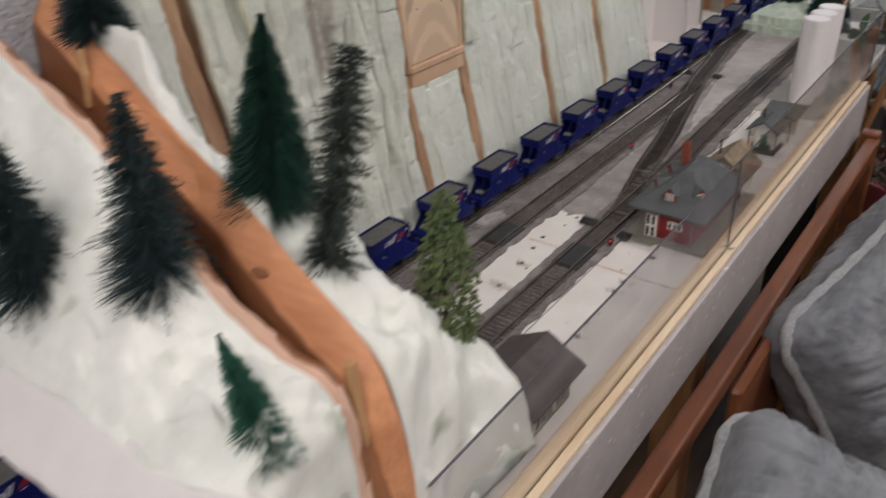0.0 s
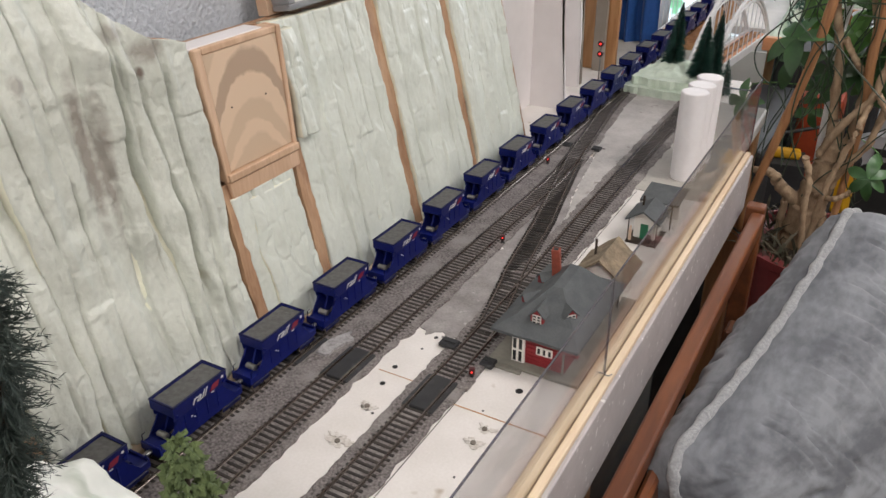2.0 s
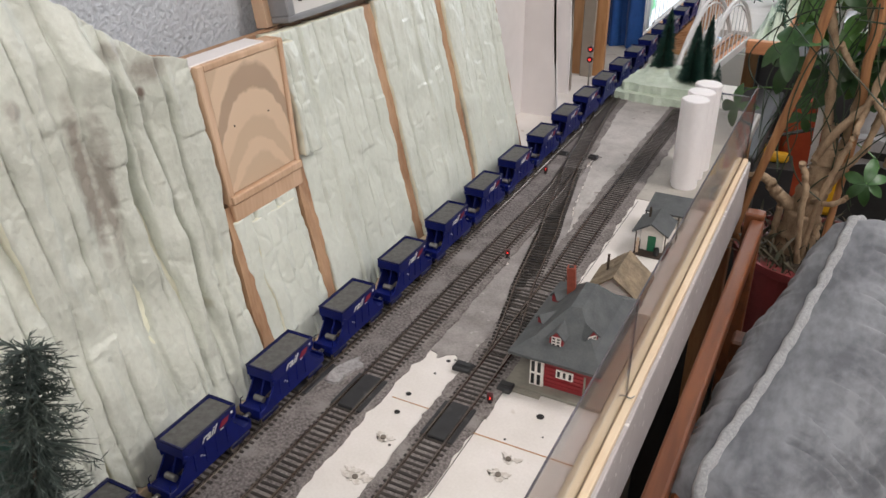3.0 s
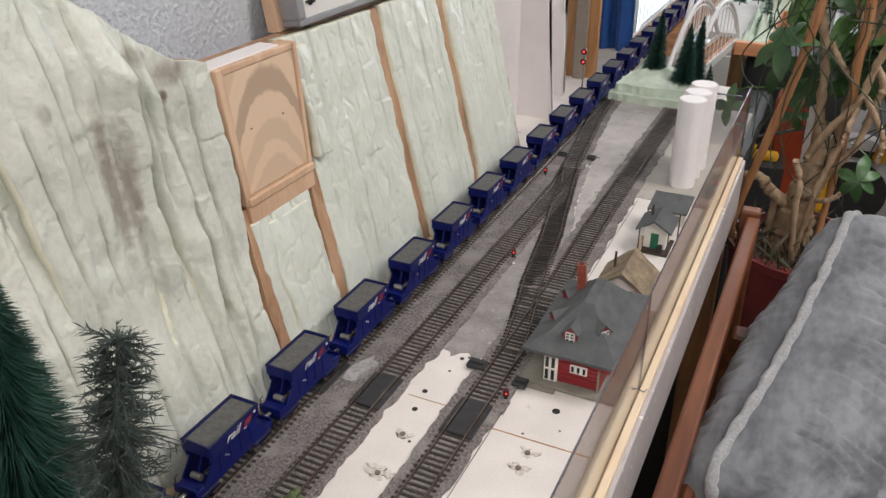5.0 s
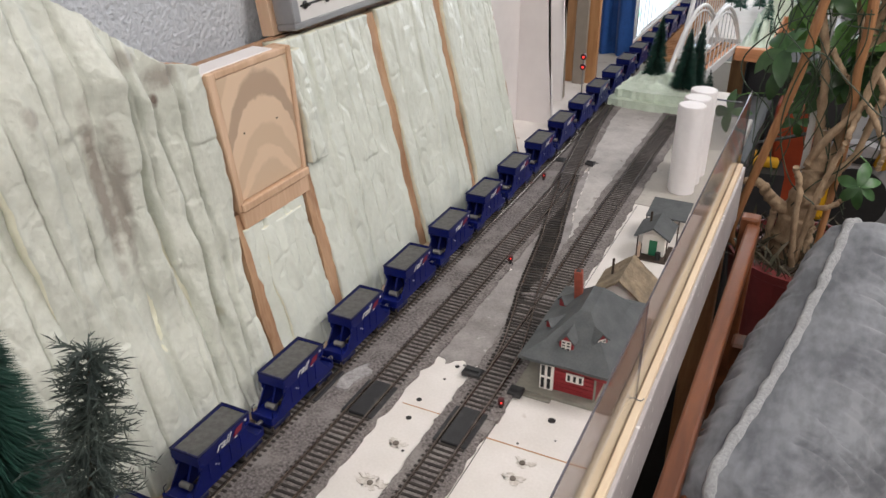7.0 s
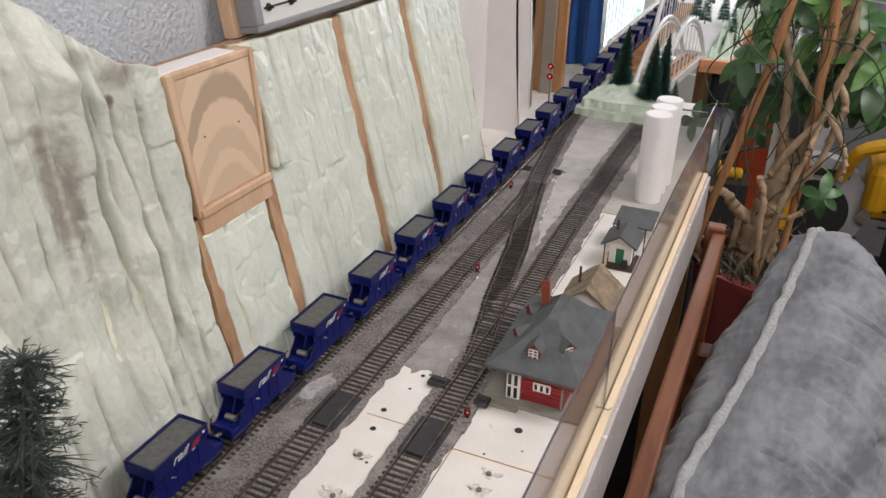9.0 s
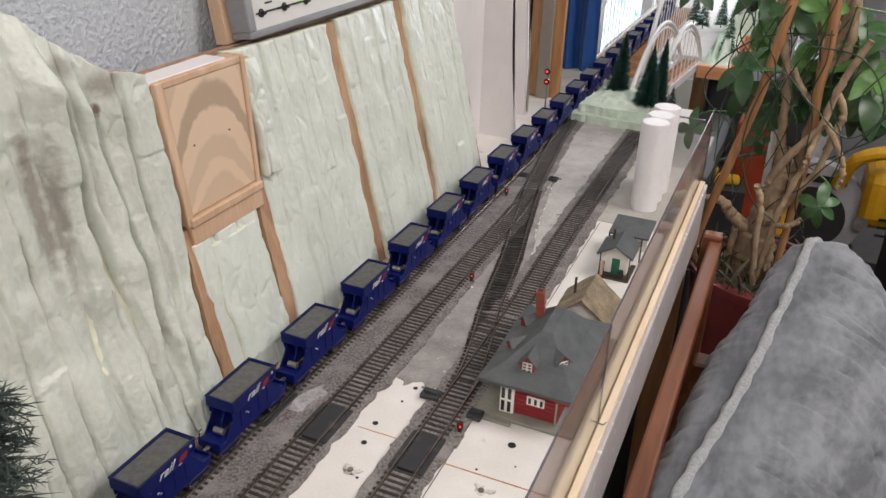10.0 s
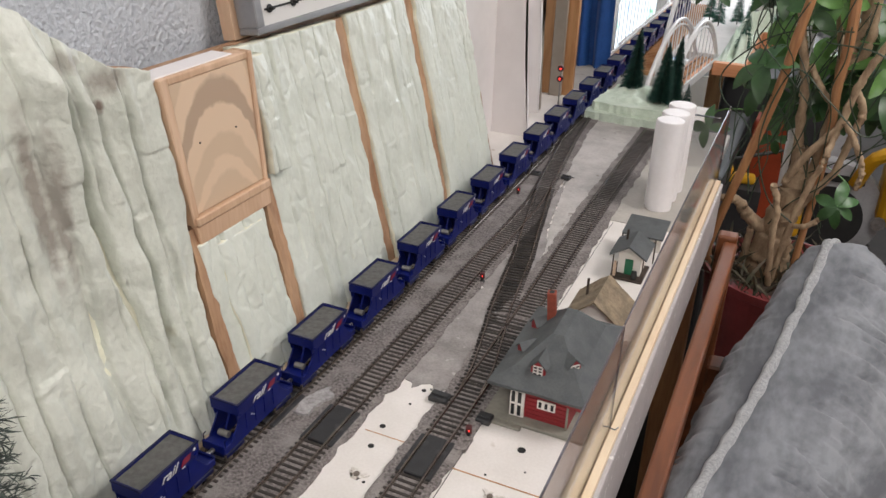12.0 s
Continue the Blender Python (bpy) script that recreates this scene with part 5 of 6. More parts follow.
tagged(part("foam_hill", mound, SNOWY, smooth=True), "rounded mint green foam mound under the firs", "hill", group="foam hill layers")

# ---------------------------------------------------------------- far bridges and bench


def arch_bridge(name, label, x0, x1, y0, y1, rise, z, deckmat, hangers=12, m=None):
    b = thing(name, label, "bridge", m)
    part("deck", box(x0 + 0.003, x1 - 0.003, y0, y1, z - 0.012, z - 0.002, 0.001), deckmat, b, "bare wooden deck")
    for x in (x0, x1):
        line = [(x, y0 + (y1 - y0) * k / 24, z + rise * (1 - (2 * k / 24 - 1) ** 2)) for k in range(25)]
        part("arch", tube(line, 0.0036, 8), WHITEMETAL, b, "white tubular arch")
        inner = [(x, p[1] * 0.94 + 0.06 * (y0 + y1) / 2, z + (p[2] - z) * 0.9) for p in line]
        part("arch", tube(inner, 0.0022, 6), WHITEMETAL, b, "thin white inner arch")
        for k in range(1, hangers):
            y = y0 + (y1 - y0) * k / hangers
            part("hanger", tube([(x, y, z), (x, y, z + rise * (1 - (2 * k / hangers - 1) ** 2))], 0.0010, 5), WHITEMETAL, b)
        part("girder", box(x - 0.002, x + 0.002, y0, y1, z - 0.014, z + 0.002, 0.0006), WHITEMETAL, b, "pale deck girder")
    for s in (-1, 1):
        xm = (x0 + x1) / 2 + s * 0.009
        part("rail", box(xm - 0.0008, xm + 0.0008, y0, y1, z + 0.0003, z + 0.003), RAIL, b)
    n = int((y1 - y0) / 0.014)
    for k in range(n):
        y = y0 + (k + 0.5) * (y1 - y0) / n
        part("crosstie", box(x0 + 0.012, x1 - 0.012, y - 0.0018, y + 0.0018, z - 0.0019, z + 0.0003), PLYWALL, b)
    return b


arch_bridge("arch_bridge", "white arched railway bridge with thin hangers beside the main line", -0.022, 0.022, 0.0, 0.375, 0.105, 0.0, ORANGE, 12, pose(0.047, 1.615, 0, 0, 0, -5.4))
arch_bridge("arch_bridge", "tall white arched railway bridge carrying the main line", -0.105, 0.012, 1.80, 2.62, 0.26, 0.0025, PLYWALL, 22)
bench = thing("layout_bench", "raised far layout bench with a bare wood edge", "bench")
part("top", box(-0.12, 0.165, 2.03, 2.95, -0.02, -0.002, 0.001), WHITEBOARD, bench)
part("top", box(0.1655, 0.265, 2.31, 2.95, -0.02, -0.002, 0.001), WHITEBOARD, bench)
part("edge_board", box(0.1705, 0.265, 2.295, 2.3095, -0.065, 0.003, 0.001), ORANGE, bench, "deep orange pine edge board")
part("edge_board", box(0.1655, 0.170, 1.949, 2.3095, -0.024, 0.003, 0.001), ORANGE, bench, "orange pine edge board")
part("edge_board", box(0.104, 0.170, 1.93, 1.948, -0.024, 0.003, 0.001), ORANGE, bench, "orange pine edge board")
part("top", box(0.104, 0.165, 1.9485, 2.0295, -0.02, -0.002), WHITEBOARD, bench)
for x, y in ((0.06, 2.50), (0.24, 2.45)):
    part("leg", box(x - 0.02, x + 0.02, y, y + 0.04, FLOOR, -0.02), PLYWALL, bench)
    part("leg", box(x - 0.02, x + 0.02, 2.88, 2.92, FLOOR, -0.02), PLYWALL, bench)
snow = sheet(lambda u, v: Vector((0.108 + 0.056 * u + 0.095 * u * min(1, max(0, 14 * (v - 0.66))), 1.952 + 0.55 * v, 0.0005 + max(0, 0.05 * (0.4 + fbm(u * 3 + 1, v * 3, 5)) * min(1, 6 * u * (1 - u)) * min(1, 5 * v)))), 40, 40, (0, 0, -0.002))
tagged(part("foam_hill", snow, (SNOWY, SNOWY), smooth=True), "pale mint foam scenery on the far bench", "hill")
for i, (x, y, hh) in enumerate(((0.148, 2.06, 0.085), (0.06, 2.32, 0.09), (0.10, 2.36, 0.08), (0.13, 2.40, 0.075), (0.20, 2.34, 0.08), (0.03, 2.38, 0.085))):
    brush_tree("fir_tree", (x, y, 0.008), (x, y + 0.01, 0.008 + hh), 0.024, 1400, FIRTEAL, "teal green bottle-brush fir on the far bench", 30 + i)
tp = thing("tunnel_portal", "white tunnel portal with two dark arches", "portal", pose(0.155, 2.46, 0.0))
bm = bmesh.new()


def portal_outline():
    pts = [(-0.02, 0), (-0.02, 0.13), (0.105, 0.13), (0.105, 0)]
    for cx in (0.078, 0.018):
        pts += [(cx + 0.024, 0)] + [(cx + 0.024 * math.cos(a), 0.045 + 0.026 * math.sin(a)) for a in [k * math.pi / 10 for k in range(11)]] + [(cx - 0.024, 0)]
    return pts


part("face", prism(portal_outline(), "y", 0.0, 0.02), WHITE, tp, "white portal face")
# solid black block gives both arches their inner shade
part("dark_lining", box(-0.018, 0.103, 0.0205, 0.06, 0, 0.125), BLACK, tp)

# ---------------------------------------------------------------- near hill over the tracks
RIM = smooth_line([(-0.163, 0.271, 0.288), (-0.113, 0.265, 0.263), (-0.032, 0.255, 0.221), (0.040, 0.235, 0.207), (0.100, 0.217, 0.192), (0.160, 0.207, 0.165), (0.180, 0.205, 0.136), (0.188, 0.207, 0.085), (0.1895, 0.207, 0.020)], 70)
NEAR = smooth_line([(-0.163, 0.209, 0.276), (-0.115, 0.205, 0.264), (-0.015, 0.190, 0.239), (0.060, 0.178, 0.206), (0.105, 0.170, 0.185), (0.145, 0.168, 0.172), (0.170, 0.172, 0.158), (0.182, 0.172, 0.110), (0.186, 0.172, 0.030)], 70)
FOOT = smooth_line([(-0.163, 0.119, 0.106), (-0.100, 0.116, 0.118), (-0.016, 0.110, 0.133), (0.040, 0.107, 0.142), (0.076, 0.105, 0.147), (0.146, 0.102, 0.150), (0.178, 0.112, 0.148), (0.188, 0.120, 0.080), (0.190, 0.120, 0.020)], 70)
CREST = smooth_line([(-0.163, 0.286, 0.284), (-0.100, 0.280, 0.248), (-0.056, 0.275, 0.228), (0.006, 0.268, 0.185), (0.047, 0.275, 0.163), (0.068, 0.297, 0.140), (0.078, 0.322, 0.106), (0.105, 0.314, 0.097), (0.148, 0.299, 0.107), (0.168, 0.308, 0.103), (0.184, 0.322, 0.062), (0.190, 0.332, 0.012)], 70)


def along(line, u):
    s = u * (len(line) - 1)
    i = min(int(s), len(line) - 2)
    return line[i].lerp(line[i + 1], s - i)


def loft(a, b, rough, seed, sag=0.0, freq=18):
    def fn(u, v):
        p = along(a, u).lerp(along(b, u), v)
        k = min(1, 8 * v * (1 - v) + 0.15)
        n = fbm(p.x * freq + seed, p.y * freq, p.z * freq, 5)
        return p + Vector((0.3 * n, 0.4 * n, n)) * rough * k + Vector((0, 0, sag * math.sin(math.pi * v)))
    return fn


hill = thing("tunnel_hill", "pale plaster hill with an open wooden cutting", "hill")


def hill_part(name, fn, nu, nv, thick, mats, label):
    bm = sheet(fn, nu, nv, thick)
    bmesh.ops.recalc_face_normals(bm, faces=bm.faces)
    return part(name, bm, mats, hill, label, smooth=True)


hill_part("rear_slope", loft(RIM, CREST, 0.017, 2.0, 0.012), 90, 46, (0, 0.001, -0.006), (HILL, HILL), "crumpled pale plaster slope")
hill_part("front_slope", loft(NEAR, FOOT, 0.014, 6.0, 0.010, 30), 90, 46, (0, 0.003, -0.006), (HILL, HILL), "crumpled pale plaster slope with moss")
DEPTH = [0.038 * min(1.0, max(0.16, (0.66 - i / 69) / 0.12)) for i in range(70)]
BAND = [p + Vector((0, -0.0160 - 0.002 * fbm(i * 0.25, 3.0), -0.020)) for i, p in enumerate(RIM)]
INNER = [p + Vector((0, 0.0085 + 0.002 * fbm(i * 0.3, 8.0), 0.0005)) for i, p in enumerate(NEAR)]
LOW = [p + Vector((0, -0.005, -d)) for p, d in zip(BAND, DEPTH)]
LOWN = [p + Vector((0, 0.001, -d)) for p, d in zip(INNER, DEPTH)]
hill_part("cutting_band", loft(RIM, BAND, 0.004, 9.0, 0.001, 40), 90, 12, (0, 0.001, -0.004), (ORANGE, ORANGE), "scuffed bare orange wood rim of the cutting")
# inside the hollow the shade is painted as darker brown wood
hill_part("cutting_wall", loft(BAND, LOW, 0.003, 10.0, 0.0), 90, 14, (0, 0.003, 0), (SHADEKNOT, SHADEKNOT), "bare wooden cutting wall, shade put into its darker brown")
hill_part("cutting_floor", loft(LOW, LOWN, 0.003, 11.0, -0.002), 90, 12, (0, 0, -0.003), (SHADEKNOT, SHADEKNOT), "cutting floor, shade put into its darker brown")
hill_part("cutting_face", loft(LOWN, INNER, 0.002, 12.0, 0.0), 90, 8, (0, -0.003, 0), (SHADEKNOT, SHADEKNOT), "near cutting wall, shade put into its darker brown")
hill_part("cutting_lip", loft(INNER, NEAR, 0.003, 13.0, 0.001), 90, 8, (0, 0, -0.003), (LIPWOOD, LIPWOOD), "pale pinkish bare wood lip")
knot = part("knot_hole", lathe([(0.0052, -0.002), (0.0050, 0.0010), (0.0040, 0.0016)], 18), SHADEKNOT, hill, "dark knot in the orange wood", m=pose(0.0925, 0.2070, 0.1795, 40, 0, 10) @ Matrix.Diagonal((1.25, 0.6, 1, 1)))
BOARD_TOP = [p + Vector((0, 0.006, -0.0005)) for p in FOOT]
BOARD_LOW = [p + Vector((0, -0.026, -0.026 - 0.003 * fbm(i * 0.2, 4.0))) for i, p in enumerate(FOOT)]
hill_part("front_board", loft(BOARD_TOP, BOARD_LOW, 0.0015, 15.0, 0.002), 90, 12, (0, 0.003, -0.005), (WHITEFLAT, WHITEFLAT), "pinkish white plaster edge strip")
for a, b, r in (((0.1755, 0.187, 0.080), (0.1700, 0.187, 0.167), 0.0030), ((-0.101, 0.245, 0.222), (-0.104, 0.249, 0.258), 0.003)):
    s = thing("wood_stick", "split wooden stick standing in the cutting", "stick")
    pts = smooth_line([a, tuple(0.5 * (Vector(a) + Vector(b)) + Vector((0.002, 0, 0))), b], 8)
    part("shaft", tube(pts, [r * (1 + 0.15 * math.sin(i * 2.1)) for i in range(8)], 7), STICK, s)

brush_tree("fir_tree", (0.060, 0.249, 0.188), (0.057, 0.262, 0.298), 0.036, 11000, FIR, "dense dark green bottle-brush fir on the hill", 11)
brush_tree("fir_tree", (0.106, 0.240, 0.166), (0.130, 0.250, 0.294), 0.0175, 1900, FIRGREY, "thin frosted grey-green bottle-brush fir", 12, waist=0.3, column=True, droop=0.12, twigs=330)
brush_tree("fir_tree", (0.066, 0.165, 0.180), (0.068, 0.165, 0.286), 0.038, 2500, FIRDARK, "dark blue-green bottle-brush fir on the hill", 13, waist=0.2, twigs=200)
brush_tree("fir_tree", (-0.005, 0.135, 0.168), (0.004, 0.135, 0.260), 0.034, 2500, FIRDARK, "dark blue-green bottle-brush fir on the hill", 14, twigs=190)
brush_tree("fir_tree", (0.172, 0.135, 0.146), (0.149, 0.135, 0.207), 0.021, 4200, FIRTEAL, "mid green bottle-brush fir beside the cutting", 15, waist=0.2)
brush_tree("fir_tree", (-0.118, 0.272, 0.258), (-0.118, 0.274, 0.336), 0.032, 5000, FIRDARK, "dark green bottle-brush fir on the hill top", 16)


def clump_tree(base, height, radius, label, seed):
    """Conifer of many small leafy clumps round a stem."""
    rnd = random.Random(seed)
    t = thing("conifer_tree", label, "tree", Matrix.Translation(base))
    part("trunk", tube([(0, 0, -0.004), (0, 0, height * 0.9)], [0.0022, 0.0008], 7), TRUNK, t)
    vs, fs = [], []
    for k in range(900):
        f = rnd.random() ** 1.1
        r = radius * (0.35 + 0.65 * math.sin(math.pi * min(1, 0.25 + 0.75 * f))) * (1 - 0.55 * f) * rnd.uniform(0.45, 1.1)
        a = rnd.random() * math.tau
        c = Vector((r * math.cos(a), r * math.sin(a), 0.06 * height + 0.94 * height * f))
        d = Vector((math.cos(a), math.sin(a), rnd.uniform(-0.9, 0.4))).normalized()
        s = d.cross(Vector((0, 0, 1))).normalized()
        ln, w = rnd.uniform(0.003, 0.0065), rnd.uniform(0.0012, 0.0024)
        i = len(vs)
        vs += [c, c + d * ln * 0.5 + s * w, c + d * ln, c + d * ln * 0.5 - s * w, c + d * ln * 0.45 + Vector((0, 0, w))]
        fs += [(i, i + 1, i + 4), (i + 1, i + 2, i + 4), (i + 2, i + 3, i + 4), (i + 3, i, i + 4)]
    me = bpy.data.meshes.new("crown")
    me.from_pydata([tuple(v) for v in vs], [], fs)
    me.materials.append(CONIFER)
    ob = new("crown", me)
    ob.parent = t
    return t


clump_tree((0.153, 0.287, 0.112), 0.096, 0.019, "olive green model conifer on the hill edge", 21)

# dark-roofed house by the guard
house = thing("model_house", "model house with plain dark roof and white windows", "building")
part("wall", box(0.132, 0.180, 0.340, 0.400, 0.0, 0.028, 0.0004), PLINTH, house, "dim grey walls")
part("roof", prism([(0.124, 0.027), (0.156, 0.044), (0.188, 0.027), (0.188, 0.029), (0.156, 0.0465), (0.124, 0.029)], "y", 0.334, 0.408), TAUPEROOF, house, "dark brown roof")
for y in (0.355, 0.383):
    w = part("window", box(0.1802, 0.1812, y - 0.008, y + 0.008, 0.006, 0.023), WHITE, house, "white window frame")
    for dy in (-0.0038, 0.0038):
        part("pane", box(0.1813, 0.1816, y + dy - 0.003, y + dy + 0.003, 0.0075, 0.0215), GLASSDARK, w)

# tail of the train on the near side of the hill
copy_thing(first_car, pose(-0.0445, 0.092, 0.006))

# ---------------------------------------------------------------- chair and cushions
chair = thing("futon_frame", "orange-stained wooden futon frame beside the layout", "furniture")
part("arm_rail", box(0.232, 0.250, 0.05, 1.203, -0.086, -0.062, 0.003, segs=2), CHAIRWOOD, chair, "long orange wooden side rail")
part("post", box(0.223, 0.248, 1.2035, 1.226, FLOOR, -0.056, 0.003, segs=2), CHAIRWOOD, chair, "square orange wooden post")
part("post", box(0.232, 0.252, 0.03, 0.0495, FLOOR, -0.056, 0.003, segs=2), CHAIRWOOD, chair, "square orange wooden post")
part("bracket", box(0.2505, 0.30, 1.00, 1.03, -0.17, -0.13, 0.003), CHAIRWOOD, chair)
part("arm_slat", box(0.2505, 0.262, 0.58, 0.78, -0.30, -0.085, 0.003), CHAIRWOOD, chair, "upright orange wooden arm slat")
part("seat_board", box(0.2505, 0.80, 0.05, 1.20, -0.50, -0.47, 0.003), CHAIRWOOD, chair)
part("lower_rail", box(0.232, 0.250, 0.05, 1.203, -0.50, -0.44, 0.003), CHAIRWOOD, chair)


def cushion(a, b, c, puff_top, puff_low, seed, label):
    """A square cushion on corners a, b and c (a, b one edge; b, c the next), with piping along its seam."""
    A, B, C = Vector(a), Vector(b), Vector(c)
    eu, ev = A - B, C - B
    nrm = eu.cross(ev).normalized()
    if nrm.z < 0:
        nrm = -nrm
    k = thing("cushion", label, "cushion", group="grey cushions")

    def flat(u, v):
        # edges bow inwards between the corners
        su, sv = 2 * u - 1, 2 * v - 1
        su2 = su * (1 - 0.07 * (1 - sv * sv))
        sv2 = sv * (1 - 0.07 * (1 - su * su))
        # corners are rounded
        cr = max(0, abs(su) * abs(sv) - 0.86) * 0.45
        su2 *= 1 - cr
        sv2 *= 1 - cr
        return B + eu * (su2 + 1) / 2 + ev * (sv2 + 1) / 2

    def face(sign, puff):
        def fn(u, v):
            p = flat(u, v)
            e = max(0.0, 16 * u * (1 - u) * v * (1 - v)) ** 0.33
            du, dv = min(u, 1 - u), min(v, 1 - v)
            pleat = math.exp(-min(du, dv) / 0.15)
            run = v if du < dv else u
            crease = 1 - abs(math.sin(run * 46 + 4.0 * fbm(run * 8, min(du, dv) * 3, seed + 7, 3)))
            w = -0.016 * crease ** 3 * math.exp(-min(du, dv) / 0.24) * (0.60 + 1.6 * fbm(run * 13, seed, 1.0, 2)) + 0.006 * pleat * fbm(run * 30, min(du, dv) * 4, seed, 3) + 0.0055 * math.exp(-min(du, dv) / 0.09) * fbm(run * 75, min(du, dv) * 7, seed + 5, 2) + 0.010 * fbm(u * 3.2, v * 3.2, seed + 2, 4)
            return p + nrm * sign * (puff * e + w * min(1, 25 * min(du, dv)))
        bm = sheet(fn, 130, 130)
        return bm
    part("top_cover", face(1, puff_top), VELVET, k, "brushed grey velvet cover", smooth=True)
    part("bottom_cover", face(-1, puff_low), VELVET, k, "brushed grey velvet cover", smooth=True)
    line, n = [], 300
    per = n // 4
    for i in range(n):
        s, f = divmod(i, per)
        f /= per
        u, v = ((f, 0), (1, f), (1 - f, 1), (0, 1 - f))[s]
        line.append(flat(u, v) + nrm * 0.0025 * fbm(i * 0.12, seed))
    part("piping", tube(line, [0.0055 + 0.0009 * math.sin(i * 1.1) + 0.0007 * fbm(i * 0.7, seed) for i in range(n)], 10, closed=True), PIPING, k, "thick knitted piping", smooth=True)
    return k


cushion((0.352, 1.125, 0.018), (0.264, 0.655, -0.062), (0.455, 0.715, -0.45), 0.115, 0.105, 3.0, "large grey velvet cushion with knitted piping")
cushion((0.290, 0.10, -0.12), (0.270, 0.518, -0.043), (0.60, 0.56, -0.20), 0.12, 0.10, 8.0, "grey velvet cushion lying in front of the large one")

# ---------------------------------------------------------------- plant
pot = thing("plant_pot", "maroon plastic pot full of dark soil", "pot", pose(0.315, 1.36, -0.042))
part("wall", lathe([(0.085, -0.40), (0.112, -0.132), (0.115, -0.130), (0.115, -0.118), (0.111, -0.118), (0.109, -0.128)], 40), POT, pot, smooth=False)
part("soil", lathe([(0.106, -0.135), (0.106, -0.130), (0.05, -0.126)], 30), SOIL, pot, "dark brown potting soil")
part("saucer_stand", lathe([(0.11, FLOOR + 0.042), (0.11, -0.402)], 30), DARKSTUFF, pot)
plant = thing("umbrella_plant", "potted umbrella plant with tan stems and palmate leaves", "plant")
rnd = random.Random(77)
STEMS = [
    (0.033, 0.26, [(0.292, 1.36, -0.185), (0.290, 1.36, -0.125), (0.296, 1.36, -0.070), (0.303, 1.365, -0.010), (0.303, 1.368, 0.03)]),
    (0.0066, 0.75, [(0.302, 1.37, -0.021), (0.293, 1.37, 0.052), (0.287, 1.37, 0.114), (0.273, 1.37, 0.172), (0.254, 1.37, 0.249), (0.246, 1.37, 0.299)]),
    (0.0062, 0.70, [(0.308, 1.375, -0.055), (0.323, 1.38, 0.006), (0.327, 1.38, 0.063), (0.326, 1.38, 0.113), (0.322, 1.38, 0.164), (0.300, 1.38, 0.244)]),
    (0.0056, 0.80, [(0.290, 1.34, -0.015), (0.314, 1.33, 0.040), (0.339, 1.33, 0.075), (0.347, 1.33, 0.116), (0.358, 1.33, 0.156), (0.375, 1.33, 0.198)]),
    (0.0044, 0.80, [(0.346, 1.325, 0.085), (0.366, 1.32, 0.055), (0.380, 1.32, 0.024), (0.378, 1.32, -0.003)]),
    (0.0052, 0.85, [(0.349, 1.335, 0.125), (0.364, 1.34, 0.100), (0.360, 1.34, 0.068), (0.349, 1.34, 0.012), (0.328, 1.34, -0.027), (0.315, 1.35, -0.065)]),
    (0.0046, 0.95, [(0.277, 1.30, -0.009), (0.287, 1.30, -0.042), (0.290, 1.30, -0.100), (0.300, 1.315, -0.180)]),
    (0.0110, 0.45, [(0.285, 1.355, -0.105), (0.251, 1.35, -0.081), (0.231, 1.35, -0.060), (0.206, 1.35, -0.060)]),
    (0.0040, 0.80, [(0.300, 1.33, -0.075), (0.325, 1.30, -0.062), (0.343, 1.30, -0.047), (0.360, 1.30, -0.022)]),
    (0.0070, 0.80, [(0.326, 1.385, 0.110), (0.332, 1.39, 0.136), (0.351, 1.39, 0.161), (0.353, 1.39, 0.203), (0.347, 1.39, 0.262)]),
    (0.0060, 0.80, [(0.327, 1.39, 0.120), (0.341, 1.40, 0.189), (0.340, 1.40, 0.252)]),
    (0.0042, 0.90, [(0.339, 1.33, 0.070), (0.331, 1.31, 0.031), (0.320, 1.31, -0.011), (0.308, 1.31, -0.069), (0.300, 1.325, -0.180)]),
    (0.0046, 0.80, [(0.289, 1.365, 0.144), (0.312, 1.36, 0.112), (0.328, 1.375, 0.092)]),
    (0.0050, 0.60, [(0.305, 1.33, -0.180), (0.313, 1.33, -0.123), (0.318, 1.33, -0.107)]),
    (0.0060, 0.75, [(0.255, 1.36, -0.180), (0.258, 1.35, -0.105), (0.262, 1.345, -0.085)]),
]
for i, (r0, taper, s) in enumerate(STEMS):
    pts = smooth_line(s, 40)
    part("stem", tube([p + 0.0022 * Vector((fbm(j * 0.4, i), fbm(j * 0.4, i + 9), 0)) for j, p in enumerate(pts)],
                      [r0 * (1 - (1 - taper) * j / 39) * (1 + 0.22 * fbm(j * 0.45, i, 2.0)) + 0.0004 * max(0, math.sin(j * 0.9 + i)) for j in range(40)], 14), BARK, plant, "knobbly tan stem", smooth=True)


def leaf_mesh(name, length, width, material):
    vs, fs = [], []
    n = 9
    for i in range(n + 1):
        f = i / n
        w = width * math.sin(math.pi * min(1, f * 0.93 + 0.05)) ** 0.8
        z = 0.12 * length * math.sin(f * 2.4) - 0.25 * length * f * f
        vs += [(-w, f * length, z + 0.22 * w), (0, f * length, z), (w, f * length, z + 0.22 * w)]
    for i in range(n):
        a = 3 * i
        fs += [(a, a + 1, a + 4, a + 3), (a + 1, a + 2, a + 5, a + 4)]
    me = bpy.data.meshes.new(name)
    me.from_pydata(vs, [], fs)
    me.materials.append(material)
    for p in me.polygons:
        p.use_smooth = True
    return me


LEAVES = [leaf_mesh("leaf", 0.044, 0.0100, LEAF), leaf_mesh("leaf", 0.050, 0.0115, LEAF), leaf_mesh("leaf", 0.046, 0.0105, LEAFLIGHT)]


